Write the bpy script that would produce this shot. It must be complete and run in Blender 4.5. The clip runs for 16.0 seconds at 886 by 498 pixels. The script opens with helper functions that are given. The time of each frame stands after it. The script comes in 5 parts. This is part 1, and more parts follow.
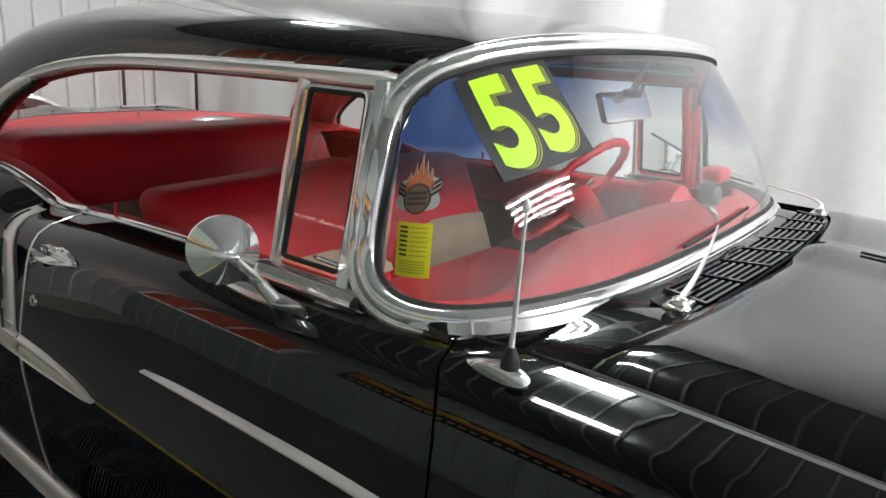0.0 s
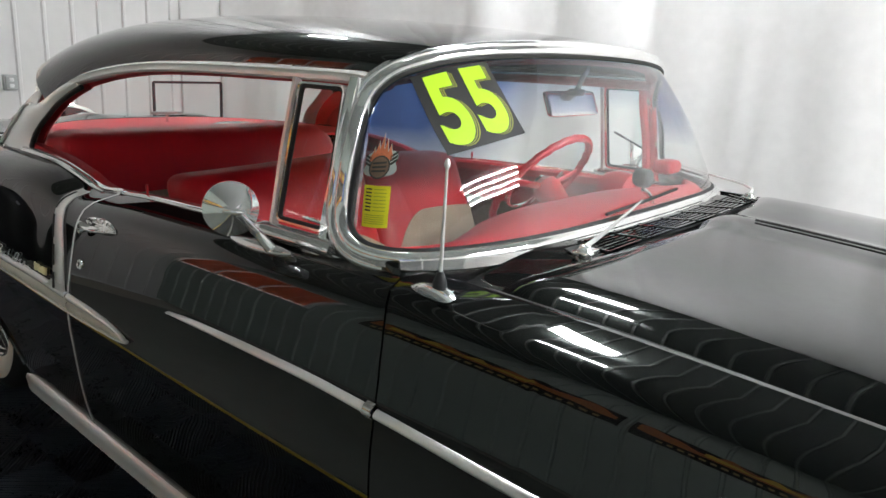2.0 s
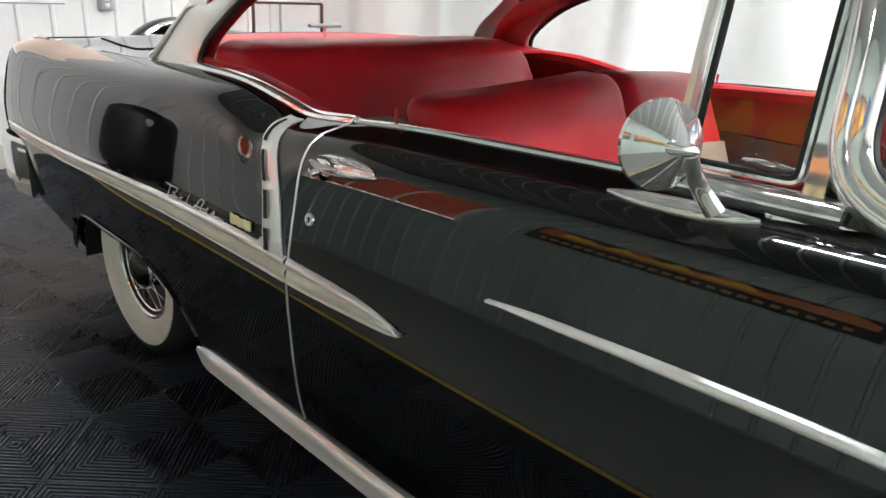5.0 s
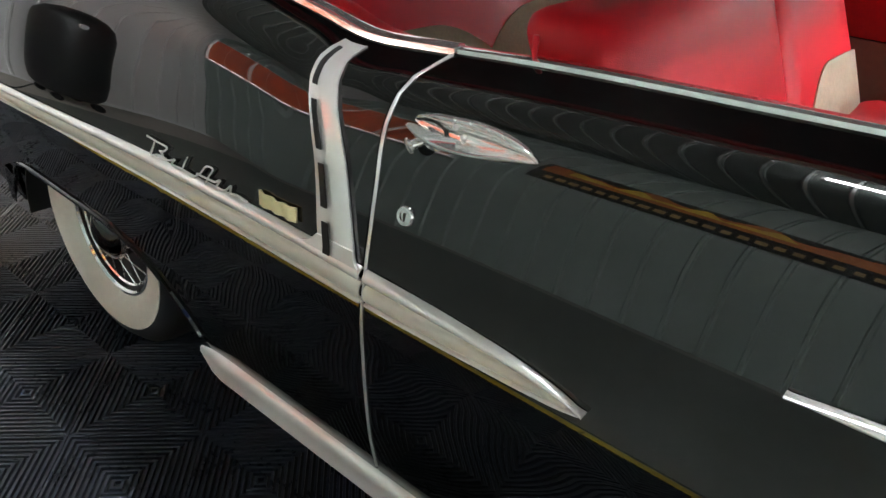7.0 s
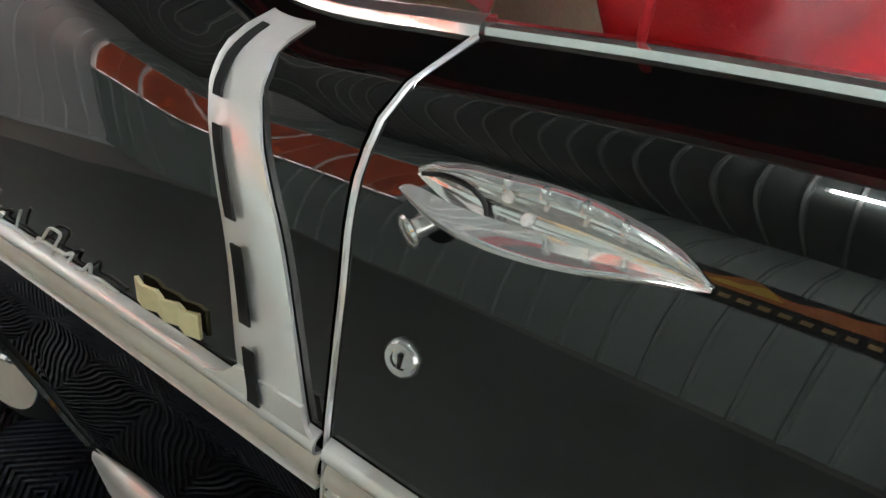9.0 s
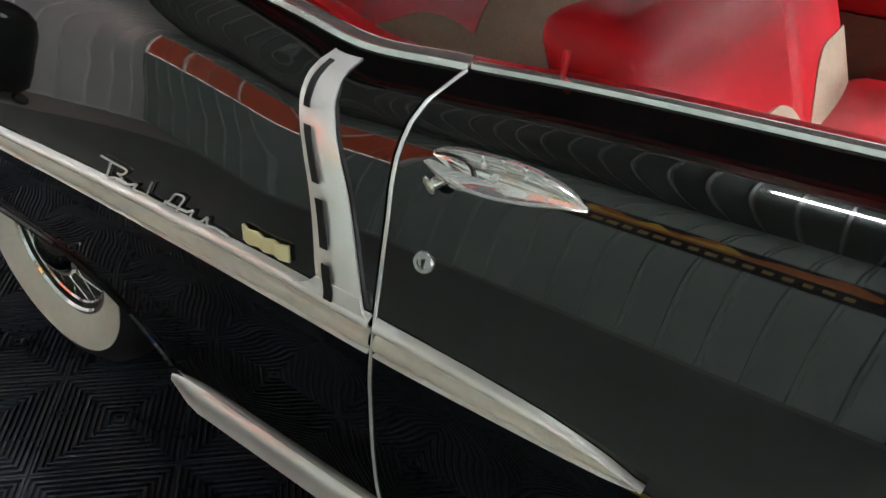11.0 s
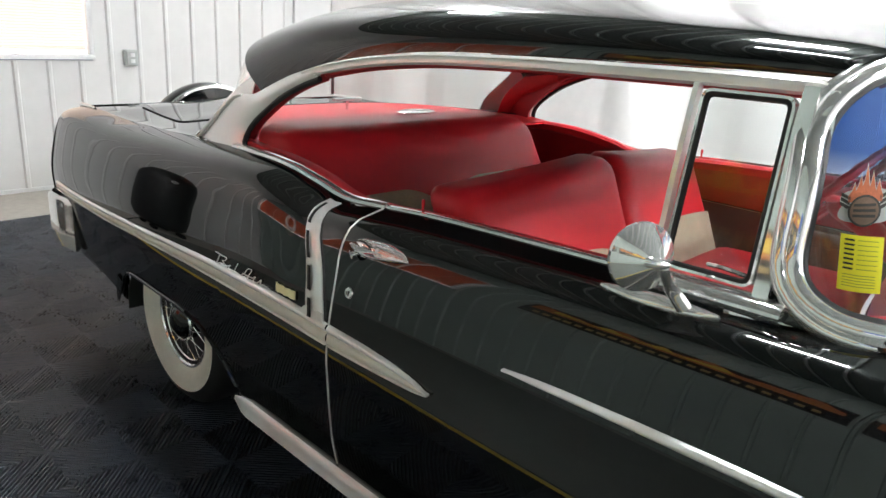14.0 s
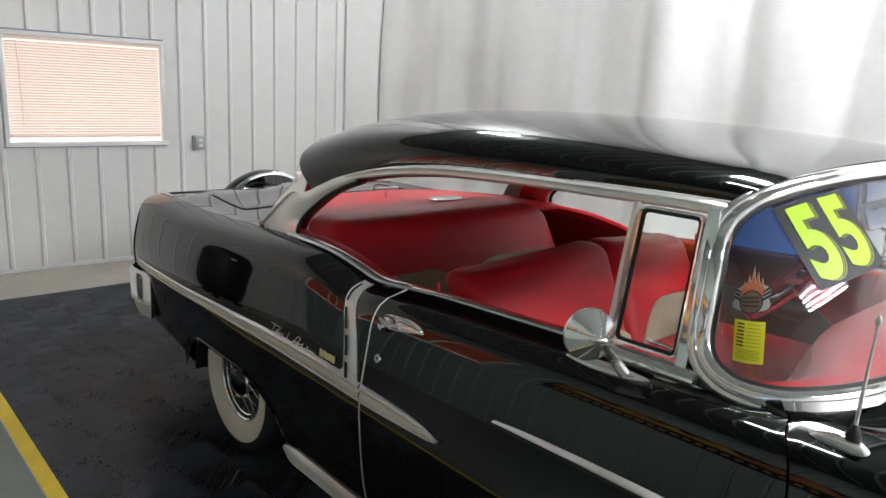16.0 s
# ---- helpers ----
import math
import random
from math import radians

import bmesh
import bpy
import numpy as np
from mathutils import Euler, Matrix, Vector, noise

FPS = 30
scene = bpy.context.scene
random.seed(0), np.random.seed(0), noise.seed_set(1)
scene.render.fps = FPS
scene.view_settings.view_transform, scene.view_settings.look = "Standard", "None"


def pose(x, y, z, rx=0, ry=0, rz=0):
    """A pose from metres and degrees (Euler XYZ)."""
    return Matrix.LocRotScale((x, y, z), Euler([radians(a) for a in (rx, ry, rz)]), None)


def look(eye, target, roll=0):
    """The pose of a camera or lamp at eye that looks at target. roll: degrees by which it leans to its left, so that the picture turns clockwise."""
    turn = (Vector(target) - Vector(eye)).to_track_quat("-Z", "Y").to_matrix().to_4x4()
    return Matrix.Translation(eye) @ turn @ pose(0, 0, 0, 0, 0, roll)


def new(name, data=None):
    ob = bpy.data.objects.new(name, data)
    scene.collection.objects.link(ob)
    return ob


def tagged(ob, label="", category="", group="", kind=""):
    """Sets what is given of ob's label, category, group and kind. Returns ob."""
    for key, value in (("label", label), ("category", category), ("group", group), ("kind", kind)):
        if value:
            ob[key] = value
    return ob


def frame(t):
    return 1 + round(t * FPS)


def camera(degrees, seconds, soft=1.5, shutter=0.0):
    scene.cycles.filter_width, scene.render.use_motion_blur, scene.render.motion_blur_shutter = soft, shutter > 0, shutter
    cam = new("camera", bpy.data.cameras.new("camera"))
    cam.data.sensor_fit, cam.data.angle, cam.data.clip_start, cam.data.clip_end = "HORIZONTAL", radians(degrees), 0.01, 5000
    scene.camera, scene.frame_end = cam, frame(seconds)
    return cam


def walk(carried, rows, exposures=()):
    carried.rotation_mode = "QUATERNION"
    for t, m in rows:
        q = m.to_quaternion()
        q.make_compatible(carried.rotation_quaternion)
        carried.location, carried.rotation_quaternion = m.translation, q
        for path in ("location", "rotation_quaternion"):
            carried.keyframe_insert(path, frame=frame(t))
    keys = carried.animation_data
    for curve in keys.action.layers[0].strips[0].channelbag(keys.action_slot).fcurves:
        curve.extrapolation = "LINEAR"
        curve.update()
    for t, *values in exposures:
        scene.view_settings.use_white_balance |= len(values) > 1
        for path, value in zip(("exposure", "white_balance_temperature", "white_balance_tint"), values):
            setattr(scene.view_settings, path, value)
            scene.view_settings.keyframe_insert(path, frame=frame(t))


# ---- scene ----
cam = camera(63.6, 16.0)
METRES, EYE, TILT, LEAN, TURN = 5.0, 1.4, -11.0, 0.0, 28.0
PATH = [
    (0, (2.695, -1.568, 1.46), (1.529, -0.045, 0.894), 3.9),
    (0.5, (2.741, -1.615, 1.46), (1.578, -0.091, 0.892), 3.7),
    (1, (2.828, -1.739, 1.46), (1.665, -0.212, 0.899), 3.7),
    (1.5, (2.911, -1.774, 1.462), (1.739, -0.247, 0.919), 3.7),
    (2, (3.007, -1.744, 1.446), (1.781, -0.254, 0.919), 3.6),
    (2.5, (3.046, -1.739, 1.418), (1.736, -0.32, 0.899), 3.5),
    (3, (2.993, -1.75, 1.396), (1.636, -0.375, 0.877), 3.5),
    (3.5, (2.807, -1.815, 1.373), (1.44, -0.456, 0.841), 3.2),
    (4, (2.61, -1.824, 1.35), (1.253, -0.467, 0.787), 3.1),
    (4.5, (2.384, -1.754, 1.308), (1.047, -0.394, 0.704), 3.5),
    (5, (2.163, -1.732, 1.285), (0.881, -0.366, 0.584), 3.4),
    (5.2, (2.084, -1.733, 1.296), (0.823, -0.37, 0.552), 2.9),
    (7.3, (1.507, -1.495, 1.233), (0.45, -0.123, 0.233), 4.1),
    (7.5, (1.459, -1.466, 1.23), (0.406, -0.097, 0.221), 4.2),
    (8, (1.37, -1.376, 1.192), (0.335, 0.018, 0.199), 4.6),
    (8.5, (1.288, -1.242, 1.149), (0.285, 0.163, 0.139), 4.3),
    (8.7, (1.254, -1.215, 1.133), (0.285, 0.198, 0.101), 4.2),
    (10.8, (1.362, -1.386, 1.229), (0.459, 0.032, 0.146), 4.2),
    (11, (1.413, -1.478, 1.268), (0.503, -0.058, 0.194), 4.4),
    (11.5, (1.567, -1.623, 1.347), (0.596, -0.178, 0.361), 4.9),
    (12, (1.728, -1.659, 1.395), (0.636, -0.24, 0.503), 4.4),
    (12.5, (1.85, -1.738, 1.416), (0.662, -0.359, 0.588), 4.1),
    (13, (1.962, -1.872, 1.429), (0.726, -0.5, 0.663), 3.9),
    (13.5, (2.097, -1.933, 1.438), (0.834, -0.554, 0.731), 3.9),
    (14, (2.268, -1.924, 1.452), (0.964, -0.537, 0.84), 3.8),
    (14.5, (2.395, -1.929, 1.464), (1.033, -0.565, 0.93), 3.4),
    (15, (2.472, -2.017, 1.498), (1.066, -0.68, 1.014), 3.2),
    (15.5, (2.574, -2.128, 1.554), (1.144, -0.806, 1.099), 3.2),
    (16, (2.599, -2.124, 1.61), (1.162, -0.806, 1.163), 3.0),
]
walk(cam, [(t, look(eye, target, roll)) for t, eye, target, roll in PATH], exposures=[(0, 0.05), (3, 0.2), (5.2, 1.0), (7.5, 1.2), (8.5, 1.05), (11, 1.05), (12, 1.1), (13.5, 1.0), (14.5, 0.5), (16, 0.1)])

# ---- light ----
world = bpy.data.worlds.new("world")
scene.world = world
world.use_nodes = True
world.node_tree.nodes["Background"].inputs[0].default_value = (0.75, 0.8, 0.9, 1)
world.node_tree.nodes["Background"].inputs[1].default_value = 0.3


# tube lamps under the ceiling: x, y, z, number of tubes, their length, the axis they run along
# the last lamp is added, with no known source there, to brighten the curtain
LAMPS = [(0.95, 1.10, 4.13, 5, 0.6, "x"), (5.15, 0.5, 3.5, 1, 2.2, "y"), (5.40, 0.6, 3.5, 1, 2.2, "y"), (5.65, 0.7, 3.5, 1, 2.2, "y"), (5.90, 0.8, 3.5, 1, 2.2, "y"), (1.15, -0.25, 4.13, 2, 0.6, "x"), (-2.6, 2.2, 4.13, 2, 0.6, "x")]
TUBE_LIGHT = 152.0


# ---- materials ----
def mat(name, color, rough=0.5, metal=0.0, coat=0.0, noise_scale=0.0, noise_amt=0.0, bump=0.0, bump_scale=80.0, spec=0.5, rough_amt=0.0, emit=0.0, island=0.0):
    m = bpy.data.materials.new(name)
    m.use_nodes = True
    nt = m.node_tree
    b = nt.nodes["Principled BSDF"]
    b.inputs["Base Color"].default_value = (*color, 1)
    b.inputs["Roughness"].default_value = rough
    b.inputs["Metallic"].default_value = metal
    b.inputs["Coat Weight"].default_value = coat
    b.inputs["Coat Roughness"].default_value = 0.02
    b.inputs["Specular IOR Level"].default_value = spec
    if emit:
        b.inputs["Emission Color"].default_value = (*color, 1)
        b.inputs["Emission Strength"].default_value = emit
    tc = nt.nodes.new("ShaderNodeTexCoord")
    if noise_amt or rough_amt:
        n = nt.nodes.new("ShaderNodeTexNoise")
        n.inputs["Scale"].default_value = noise_scale
        n.inputs["Detail"].default_value = 8
        nt.links.new(tc.outputs["Object"], n.inputs["Vector"])
        n2 = nt.nodes.new("ShaderNodeTexNoise")
        n2.inputs["Scale"].default_value = noise_scale * 9
        n2.inputs["Detail"].default_value = 4
        nt.links.new(tc.outputs["Object"], n2.inputs["Vector"])
        add = nt.nodes.new("ShaderNodeMath")
        add.operation = "ADD"
        nt.links.new(n.outputs["Fac"], add.inputs[0])
        nt.links.new(n2.outputs["Fac"], add.inputs[1])
        if noise_amt:
            mr = nt.nodes.new("ShaderNodeMapRange")
            mr.inputs[1].default_value, mr.inputs[2].default_value = 0.6, 1.4
            mr.inputs[3].default_value, mr.inputs[4].default_value = 1 - noise_amt, 1 + noise_amt
            nt.links.new(add.outputs[0], mr.inputs[0])
            mx = nt.nodes.new("ShaderNodeVectorMath")
            mx.operation = "SCALE"
            mx.inputs[0].default_value = color
            nt.links.new(mr.outputs[0], mx.inputs["Scale"])
            nt.links.new(mx.outputs[0], b.inputs["Base Color"])
        if rough_amt:
            mr = nt.nodes.new("ShaderNodeMapRange")
            mr.inputs[1].default_value, mr.inputs[2].default_value = 0.6, 1.4
            mr.inputs[3].default_value, mr.inputs[4].default_value = max(0, rough - rough_amt), rough + rough_amt
            nt.links.new(add.outputs[0], mr.inputs[0])
            nt.links.new(mr.outputs[0], b.inputs["Roughness"])
    if bump:
        n = nt.nodes.new("ShaderNodeTexNoise")
        n.inputs["Scale"].default_value = bump_scale
        n.inputs["Detail"].default_value = 3
        nt.links.new(tc.outputs["Object"], n.inputs["Vector"])
        bp = nt.nodes.new("ShaderNodeBump")
        bp.inputs["Strength"].default_value = bump
        bp.inputs["Distance"].default_value = 0.002
        nt.links.new(n.outputs["Fac"], bp.inputs["Height"])
        nt.links.new(bp.outputs[0], b.inputs["Normal"])
    return m


def glass_mat(name, tint, gloss=1.0, band=None, veil=0.0, base=0.045):
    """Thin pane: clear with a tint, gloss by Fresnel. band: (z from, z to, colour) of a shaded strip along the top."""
    m = bpy.data.materials.new(name)
    m.use_nodes = True
    nt = m.node_tree
    nt.nodes.clear()
    out = nt.nodes.new("ShaderNodeOutputMaterial")
    tr, gl, mix, lw, pw, fr = (nt.nodes.new(k) for k in ("ShaderNodeBsdfTransparent", "ShaderNodeBsdfGlossy", "ShaderNodeMixShader", "ShaderNodeLayerWeight", "ShaderNodeMath", "ShaderNodeMath"))
    lw.inputs[0].default_value = 0.5
    pw.operation, fr.operation = "POWER", "MULTIPLY_ADD"
    pw.inputs[1].default_value, fr.inputs[1].default_value, fr.inputs[2].default_value = 4.5, 0.90, base
    nt.links.new(lw.outputs["Facing"], pw.inputs[0])
    nt.links.new(pw.outputs[0], fr.inputs[0])
    tr.inputs[0].default_value = (*tint, 1)
    gl.inputs["Roughness"].default_value = 0.0
    gl.inputs[0].default_value = (gloss, gloss, gloss, 1)
    nt.links.new(fr.outputs[0], mix.inputs[0])
    nt.links.new(tr.outputs[0], mix.inputs[1])
    nt.links.new(gl.outputs[0], mix.inputs[2])
    nt.links.new(mix.outputs[0], out.inputs[0])
    if veil:
        # pale uneven haze, painted in for the veil of reflections on the pane
        df, m2, tc2, no, mr2 = (nt.nodes.new(k) for k in ("ShaderNodeBsdfDiffuse", "ShaderNodeMixShader", "ShaderNodeTexCoord", "ShaderNodeTexNoise", "ShaderNodeMapRange"))
        df.inputs[0].default_value = (0.85, 0.85, 0.84, 1)
        no.inputs["Scale"].default_value = 3.0
        no.inputs["Detail"].default_value = 5
        mr2.inputs[1].default_value, mr2.inputs[2].default_value = 0.3, 0.7
        mr2.inputs[3].default_value, mr2.inputs[4].default_value = veil * 0.1, veil * 2.2
        nt.links.new(tc2.outputs["Object"], no.inputs["Vector"])
        nt.links.new(no.outputs["Fac"], mr2.inputs[0])
        nt.links.new(mr2.outputs[0], m2.inputs[0])
        nt.links.new(mix.outputs[0], m2.inputs[1])
        nt.links.new(df.outputs[0], m2.inputs[2])
        nt.links.new(m2.outputs[0], out.inputs[0])
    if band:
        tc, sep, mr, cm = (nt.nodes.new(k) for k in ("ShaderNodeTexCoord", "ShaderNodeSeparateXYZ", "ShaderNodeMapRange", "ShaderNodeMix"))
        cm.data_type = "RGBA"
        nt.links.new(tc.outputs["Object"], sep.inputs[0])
        # the band dips at both sides, painted for the deeper tint of oblique glass
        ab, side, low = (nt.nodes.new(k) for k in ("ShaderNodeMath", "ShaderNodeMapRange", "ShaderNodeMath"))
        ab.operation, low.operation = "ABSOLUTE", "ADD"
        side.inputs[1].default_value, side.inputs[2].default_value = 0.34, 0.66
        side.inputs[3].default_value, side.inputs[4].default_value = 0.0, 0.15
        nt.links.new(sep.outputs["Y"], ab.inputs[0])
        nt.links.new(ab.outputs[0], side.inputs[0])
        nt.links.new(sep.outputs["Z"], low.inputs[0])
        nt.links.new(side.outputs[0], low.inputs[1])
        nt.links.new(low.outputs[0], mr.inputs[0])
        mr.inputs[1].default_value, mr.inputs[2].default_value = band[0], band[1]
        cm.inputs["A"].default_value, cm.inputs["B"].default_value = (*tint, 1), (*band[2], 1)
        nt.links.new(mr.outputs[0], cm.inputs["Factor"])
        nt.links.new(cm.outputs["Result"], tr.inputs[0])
    return m


M = {}
M["paint"] = mat("black_paint", (0.0025, 0.003, 0.003), 0.015, spec=0.66)
M["chrome"] = mat("chrome", (0.90, 0.895, 0.88), 0.06, 0.84, rough_amt=0.02, noise_scale=9, noise_amt=0.03)
M["steel"] = mat("stainless", (0.95, 0.935, 0.91), 0.17, 0.46, rough_amt=0.04, noise_scale=5, noise_amt=0.03)
M["red"] = mat("red_vinyl", (0.62, 0.014, 0.024), 0.42, spec=0.38, noise_scale=5, noise_amt=0.06, bump=0.35, bump_scale=420)
M["red_cloth"] = mat("red_panel", (0.45, 0.012, 0.020), 0.5, noise_scale=6, noise_amt=0.12, bump=0.3, bump_scale=300)
M["tan"] = mat("tan_cloth", (0.50, 0.42, 0.30), 0.85, noise_scale=12, noise_amt=0.14, bump=0.6, bump_scale=900)
M["brown"] = mat("brown_panel", (0.16, 0.10, 0.065), 0.6, noise_scale=7, noise_amt=0.15, bump=0.3, bump_scale=300)
M["rubber"] = mat("rubber", (0.012, 0.012, 0.012), 0.6, noise_scale=15, noise_amt=0.2)
M["tyre"] = mat("tyre_rubber", (0.016, 0.016, 0.017), 0.55, noise_scale=14, noise_amt=0.25, bump=0.3, bump_scale=150)
M["whitewall"] = mat("whitewall", (0.78, 0.75, 0.66), 0.5, noise_scale=8, noise_amt=0.06)
M["white_wall"] = mat("white_sheet_metal", (0.74, 0.73, 0.72), 0.42, noise_scale=1.2, noise_amt=0.04, bump=0.05, bump_scale=30)
M["sage_wall"] = mat("sage_sheet_metal", (0.32, 0.378, 0.348), 0.45, noise_scale=1.2, noise_amt=0.05, bump=0.05, bump_scale=30)
M["curtain"] = mat("white_curtain", (0.87, 0.86, 0.85), 0.75, noise_scale=1.5, noise_amt=0.05, bump=0.25, bump_scale=14)
M["ceiling"] = mat("dark_ceiling", (0.125, 0.142, 0.132), 0.34, noise_scale=1, noise_amt=0.05)
M["concrete"] = mat("concrete", (0.46, 0.43, 0.38), 0.55, noise_scale=2.2, noise_amt=0.16, bump=0.3, bump_scale=60)
M["mat"] = mat("black_tile", (0.034, 0.040, 0.055), 0.31, noise_scale=6, noise_amt=0.35, bump=0.2, bump_scale=200, rough_amt=0.1)
M["aisle"] = mat("aisle_concrete", (0.15, 0.162, 0.147), 0.6, noise_scale=3, noise_amt=0.14, bump=0.25, bump_scale=90)
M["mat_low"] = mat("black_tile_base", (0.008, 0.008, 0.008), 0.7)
M["yellow"] = mat("yellow_tile", (0.72, 0.50, 0.03), 0.45, noise_scale=9, noise_amt=0.12)
M["gold"] = mat("gold_plate", (0.90, 0.80, 0.46), 0.40, 0.25, noise_scale=20, noise_amt=0.08)
M["black"] = mat("black_plastic", (0.012, 0.012, 0.013), 0.4, noise_scale=12, noise_amt=0.2)
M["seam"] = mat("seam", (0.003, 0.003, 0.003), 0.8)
M["ivory"] = mat("ivory_paint", (0.66, 0.62, 0.54), 0.4, noise_scale=8, noise_amt=0.05)
M["glass"] = glass_mat("clear_glass", (0.93, 0.96, 0.95))
M["windshield"] = glass_mat("windshield_glass", (0.92, 0.95, 0.94), band=(1.33, 1.45, (0.04, 0.11, 0.36)), veil=0.03, base=0.08)
M["neon"] = mat("neon_yellow_vinyl", (0.52, 0.88, 0.02), 0.5, noise_scale=20, noise_amt=0.03)
M["sticker"] = mat("yellow_paper", (0.80, 0.72, 0.02), 0.6, noise_scale=20, noise_amt=0.04)
M["ink"] = mat("black_ink", (0.01, 0.01, 0.01), 0.6)
M["blind"] = mat("peach_blind", (0.86, 0.79, 0.75), 0.6, noise_scale=4, noise_amt=0.05)
M["brown_blind"] = mat("brown_blind", (0.42, 0.20, 0.13), 0.6, noise_scale=4, noise_amt=0.05)
for _key, _col in (("blind", (0.93, 0.85, 0.81, 1)), ("brown_blind", (0.62, 0.22, 0.12, 1))):
    _nt = M[_key].node_tree
    _tr, _mx = _nt.nodes.new("ShaderNodeBsdfTranslucent"), _nt.nodes.new("ShaderNodeMixShader")
    _tr.inputs[0].default_value, _mx.inputs[0].default_value = _col, 0.5
    _nt.links.new(_nt.nodes["Principled BSDF"].outputs[0], _mx.inputs[1])
    _nt.links.new(_tr.outputs[0], _mx.inputs[2])
    _nt.links.new(_mx.outputs[0], _nt.nodes["Material Output"].inputs[0])
M["white"] = mat("white_frame", (0.80, 0.80, 0.80), 0.4, noise_scale=6, noise_amt=0.04)
M["grey"] = mat("grey_plastic", (0.42, 0.44, 0.43), 0.45, noise_scale=12, noise_amt=0.06)
M["orange"] = mat("orange_print", (0.50, 0.15, 0.02), 0.5, noise_scale=6, noise_amt=0.15)
M["goldprint"] = mat("gold_print", (0.45, 0.32, 0.12), 0.5)
M["yellowprint"] = mat("yellow_print", (0.75, 0.50, 0.05), 0.5, noise_scale=4, noise_amt=0.2)
M["blueprint"] = mat("blue_print", (0.03, 0.08, 0.30), 0.5, noise_scale=3, noise_amt=0.3)
M["daylight"] = mat("daylight", (1.0, 0.97, 0.92), 0.5, emit=1.1)
M["daylight_sun"] = mat("daylight_sun", (1.0, 0.93, 0.85), 0.5, emit=4.6)
M["tube"] = mat("lamp_tube", (0.955, 0.98, 1.0), 0.5, emit=TUBE_LIGHT)
M["olive"] = mat("olive_ink", (0.30, 0.33, 0.03), 0.6)
M["flame"] = mat("flame_print", (0.50, 0.14, 0.06), 0.5, noise_scale=60, noise_amt=0.4)
M["badge"] = mat("badge_print", (0.03, 0.028, 0.025), 0.5, noise_scale=40, noise_amt=0.2)
M["headliner"] = mat("headliner_cloth", (0.035, 0.006, 0.008), 0.8, noise_scale=30, noise_amt=0.12, bump=0.3, bump_scale=500)
M["silver"] = mat("silver_plate", (0.82, 0.82, 0.80), 0.32, 0.7, noise_scale=30, noise_amt=0.05)
M["mirror"] = mat("mirror_glass", (0.88, 0.89, 0.88), 0.01, 1.0)


# ---- mesh helpers ----
def finish(bm, angle=38):
    bmesh.ops.recalc_face_normals(bm, faces=bm.faces[:])
    lim = radians(angle)
    for f in bm.faces:
        f.smooth = True
    for e in bm.edges:
        e.smooth = not (len(e.link_faces) == 2 and e.calc_face_angle(0) > lim)
    return bm


def link(name, bm, material, parent=None, label="", angle=38):
    me = bpy.data.meshes.new(name)
    finish(bm, angle)
    bm.to_mesh(me)
    bm.free()
    me.materials.append(material)
    ob = new(name, me)
    if parent:
        ob.parent = parent
    if label:
        ob["label"] = label
    return ob


def part(name, bm, material, parent, label="", angle=38):
    return link(name, bm, material, parent, label, angle)


def thing(name, label, category, group="", at=(0, 0, 0)):
    ob = new(name)
    ob.location = at
    return tagged(ob, label, category, group)


def lerp(a, b, t):
    return a + (b - a) * t


def curve(xs, ys):
    """A smooth monotone-ish curve through the points, as a function."""
    xs, ys = np.array(xs, float), np.array(ys, float)
    d = np.gradient(ys, xs)

    def f(x):
        x = min(max(x, xs[0]), xs[-1])
        i = min(max(int(np.searchsorted(xs, x)) - 1, 0), len(xs) - 2)
        h = xs[i + 1] - xs[i]
        t = (x - xs[i]) / h
        return float((2 * t**3 - 3 * t**2 + 1) * ys[i] + (t**3 - 2 * t**2 + t) * h * d[i] + (3 * t**2 - 2 * t**3) * ys[i + 1] + (t**3 - t**2) * h * d[i + 1])

    return f


def path3(points, n):
    """n points evenly along a smooth curve through 3D points."""
    p = np.array(points, float)
    s = np.r_[0, np.cumsum(np.linalg.norm(np.diff(p, axis=0), axis=1))]
    fs = [curve(s, p[:, k]) for k in range(3)]
    return [Vector([f(t) for f in fs]) for t in np.linspace(0, s[-1], n)]


def grid(fn, nu, nv, thick=0.0, bm=None, closed_u=False):
    """A sheet from fn(u, v), u and v from 0 to 1; with thickness it is closed round its rim."""
    bm = bm or bmesh.new()
    vs = [[bm.verts.new(fn(i / nu, j / nv)) for j in range(nv + 1)] for i in range(nu + (0 if closed_u else 1))]
    n = len(vs)
    faces = []
    for i in range(n if closed_u else n - 1):
        for j in range(nv):
            a, b, c, d = vs[i][j], vs[(i + 1) % n][j], vs[(i + 1) % n][j + 1], vs[i][j + 1]
            faces.append(bm.faces.new((a, b, c, d)))
    if thick:
        bmesh.ops.recalc_face_normals(bm, faces=faces)
        bmesh.ops.solidify(bm, geom=faces, thickness=thick)
    return bm


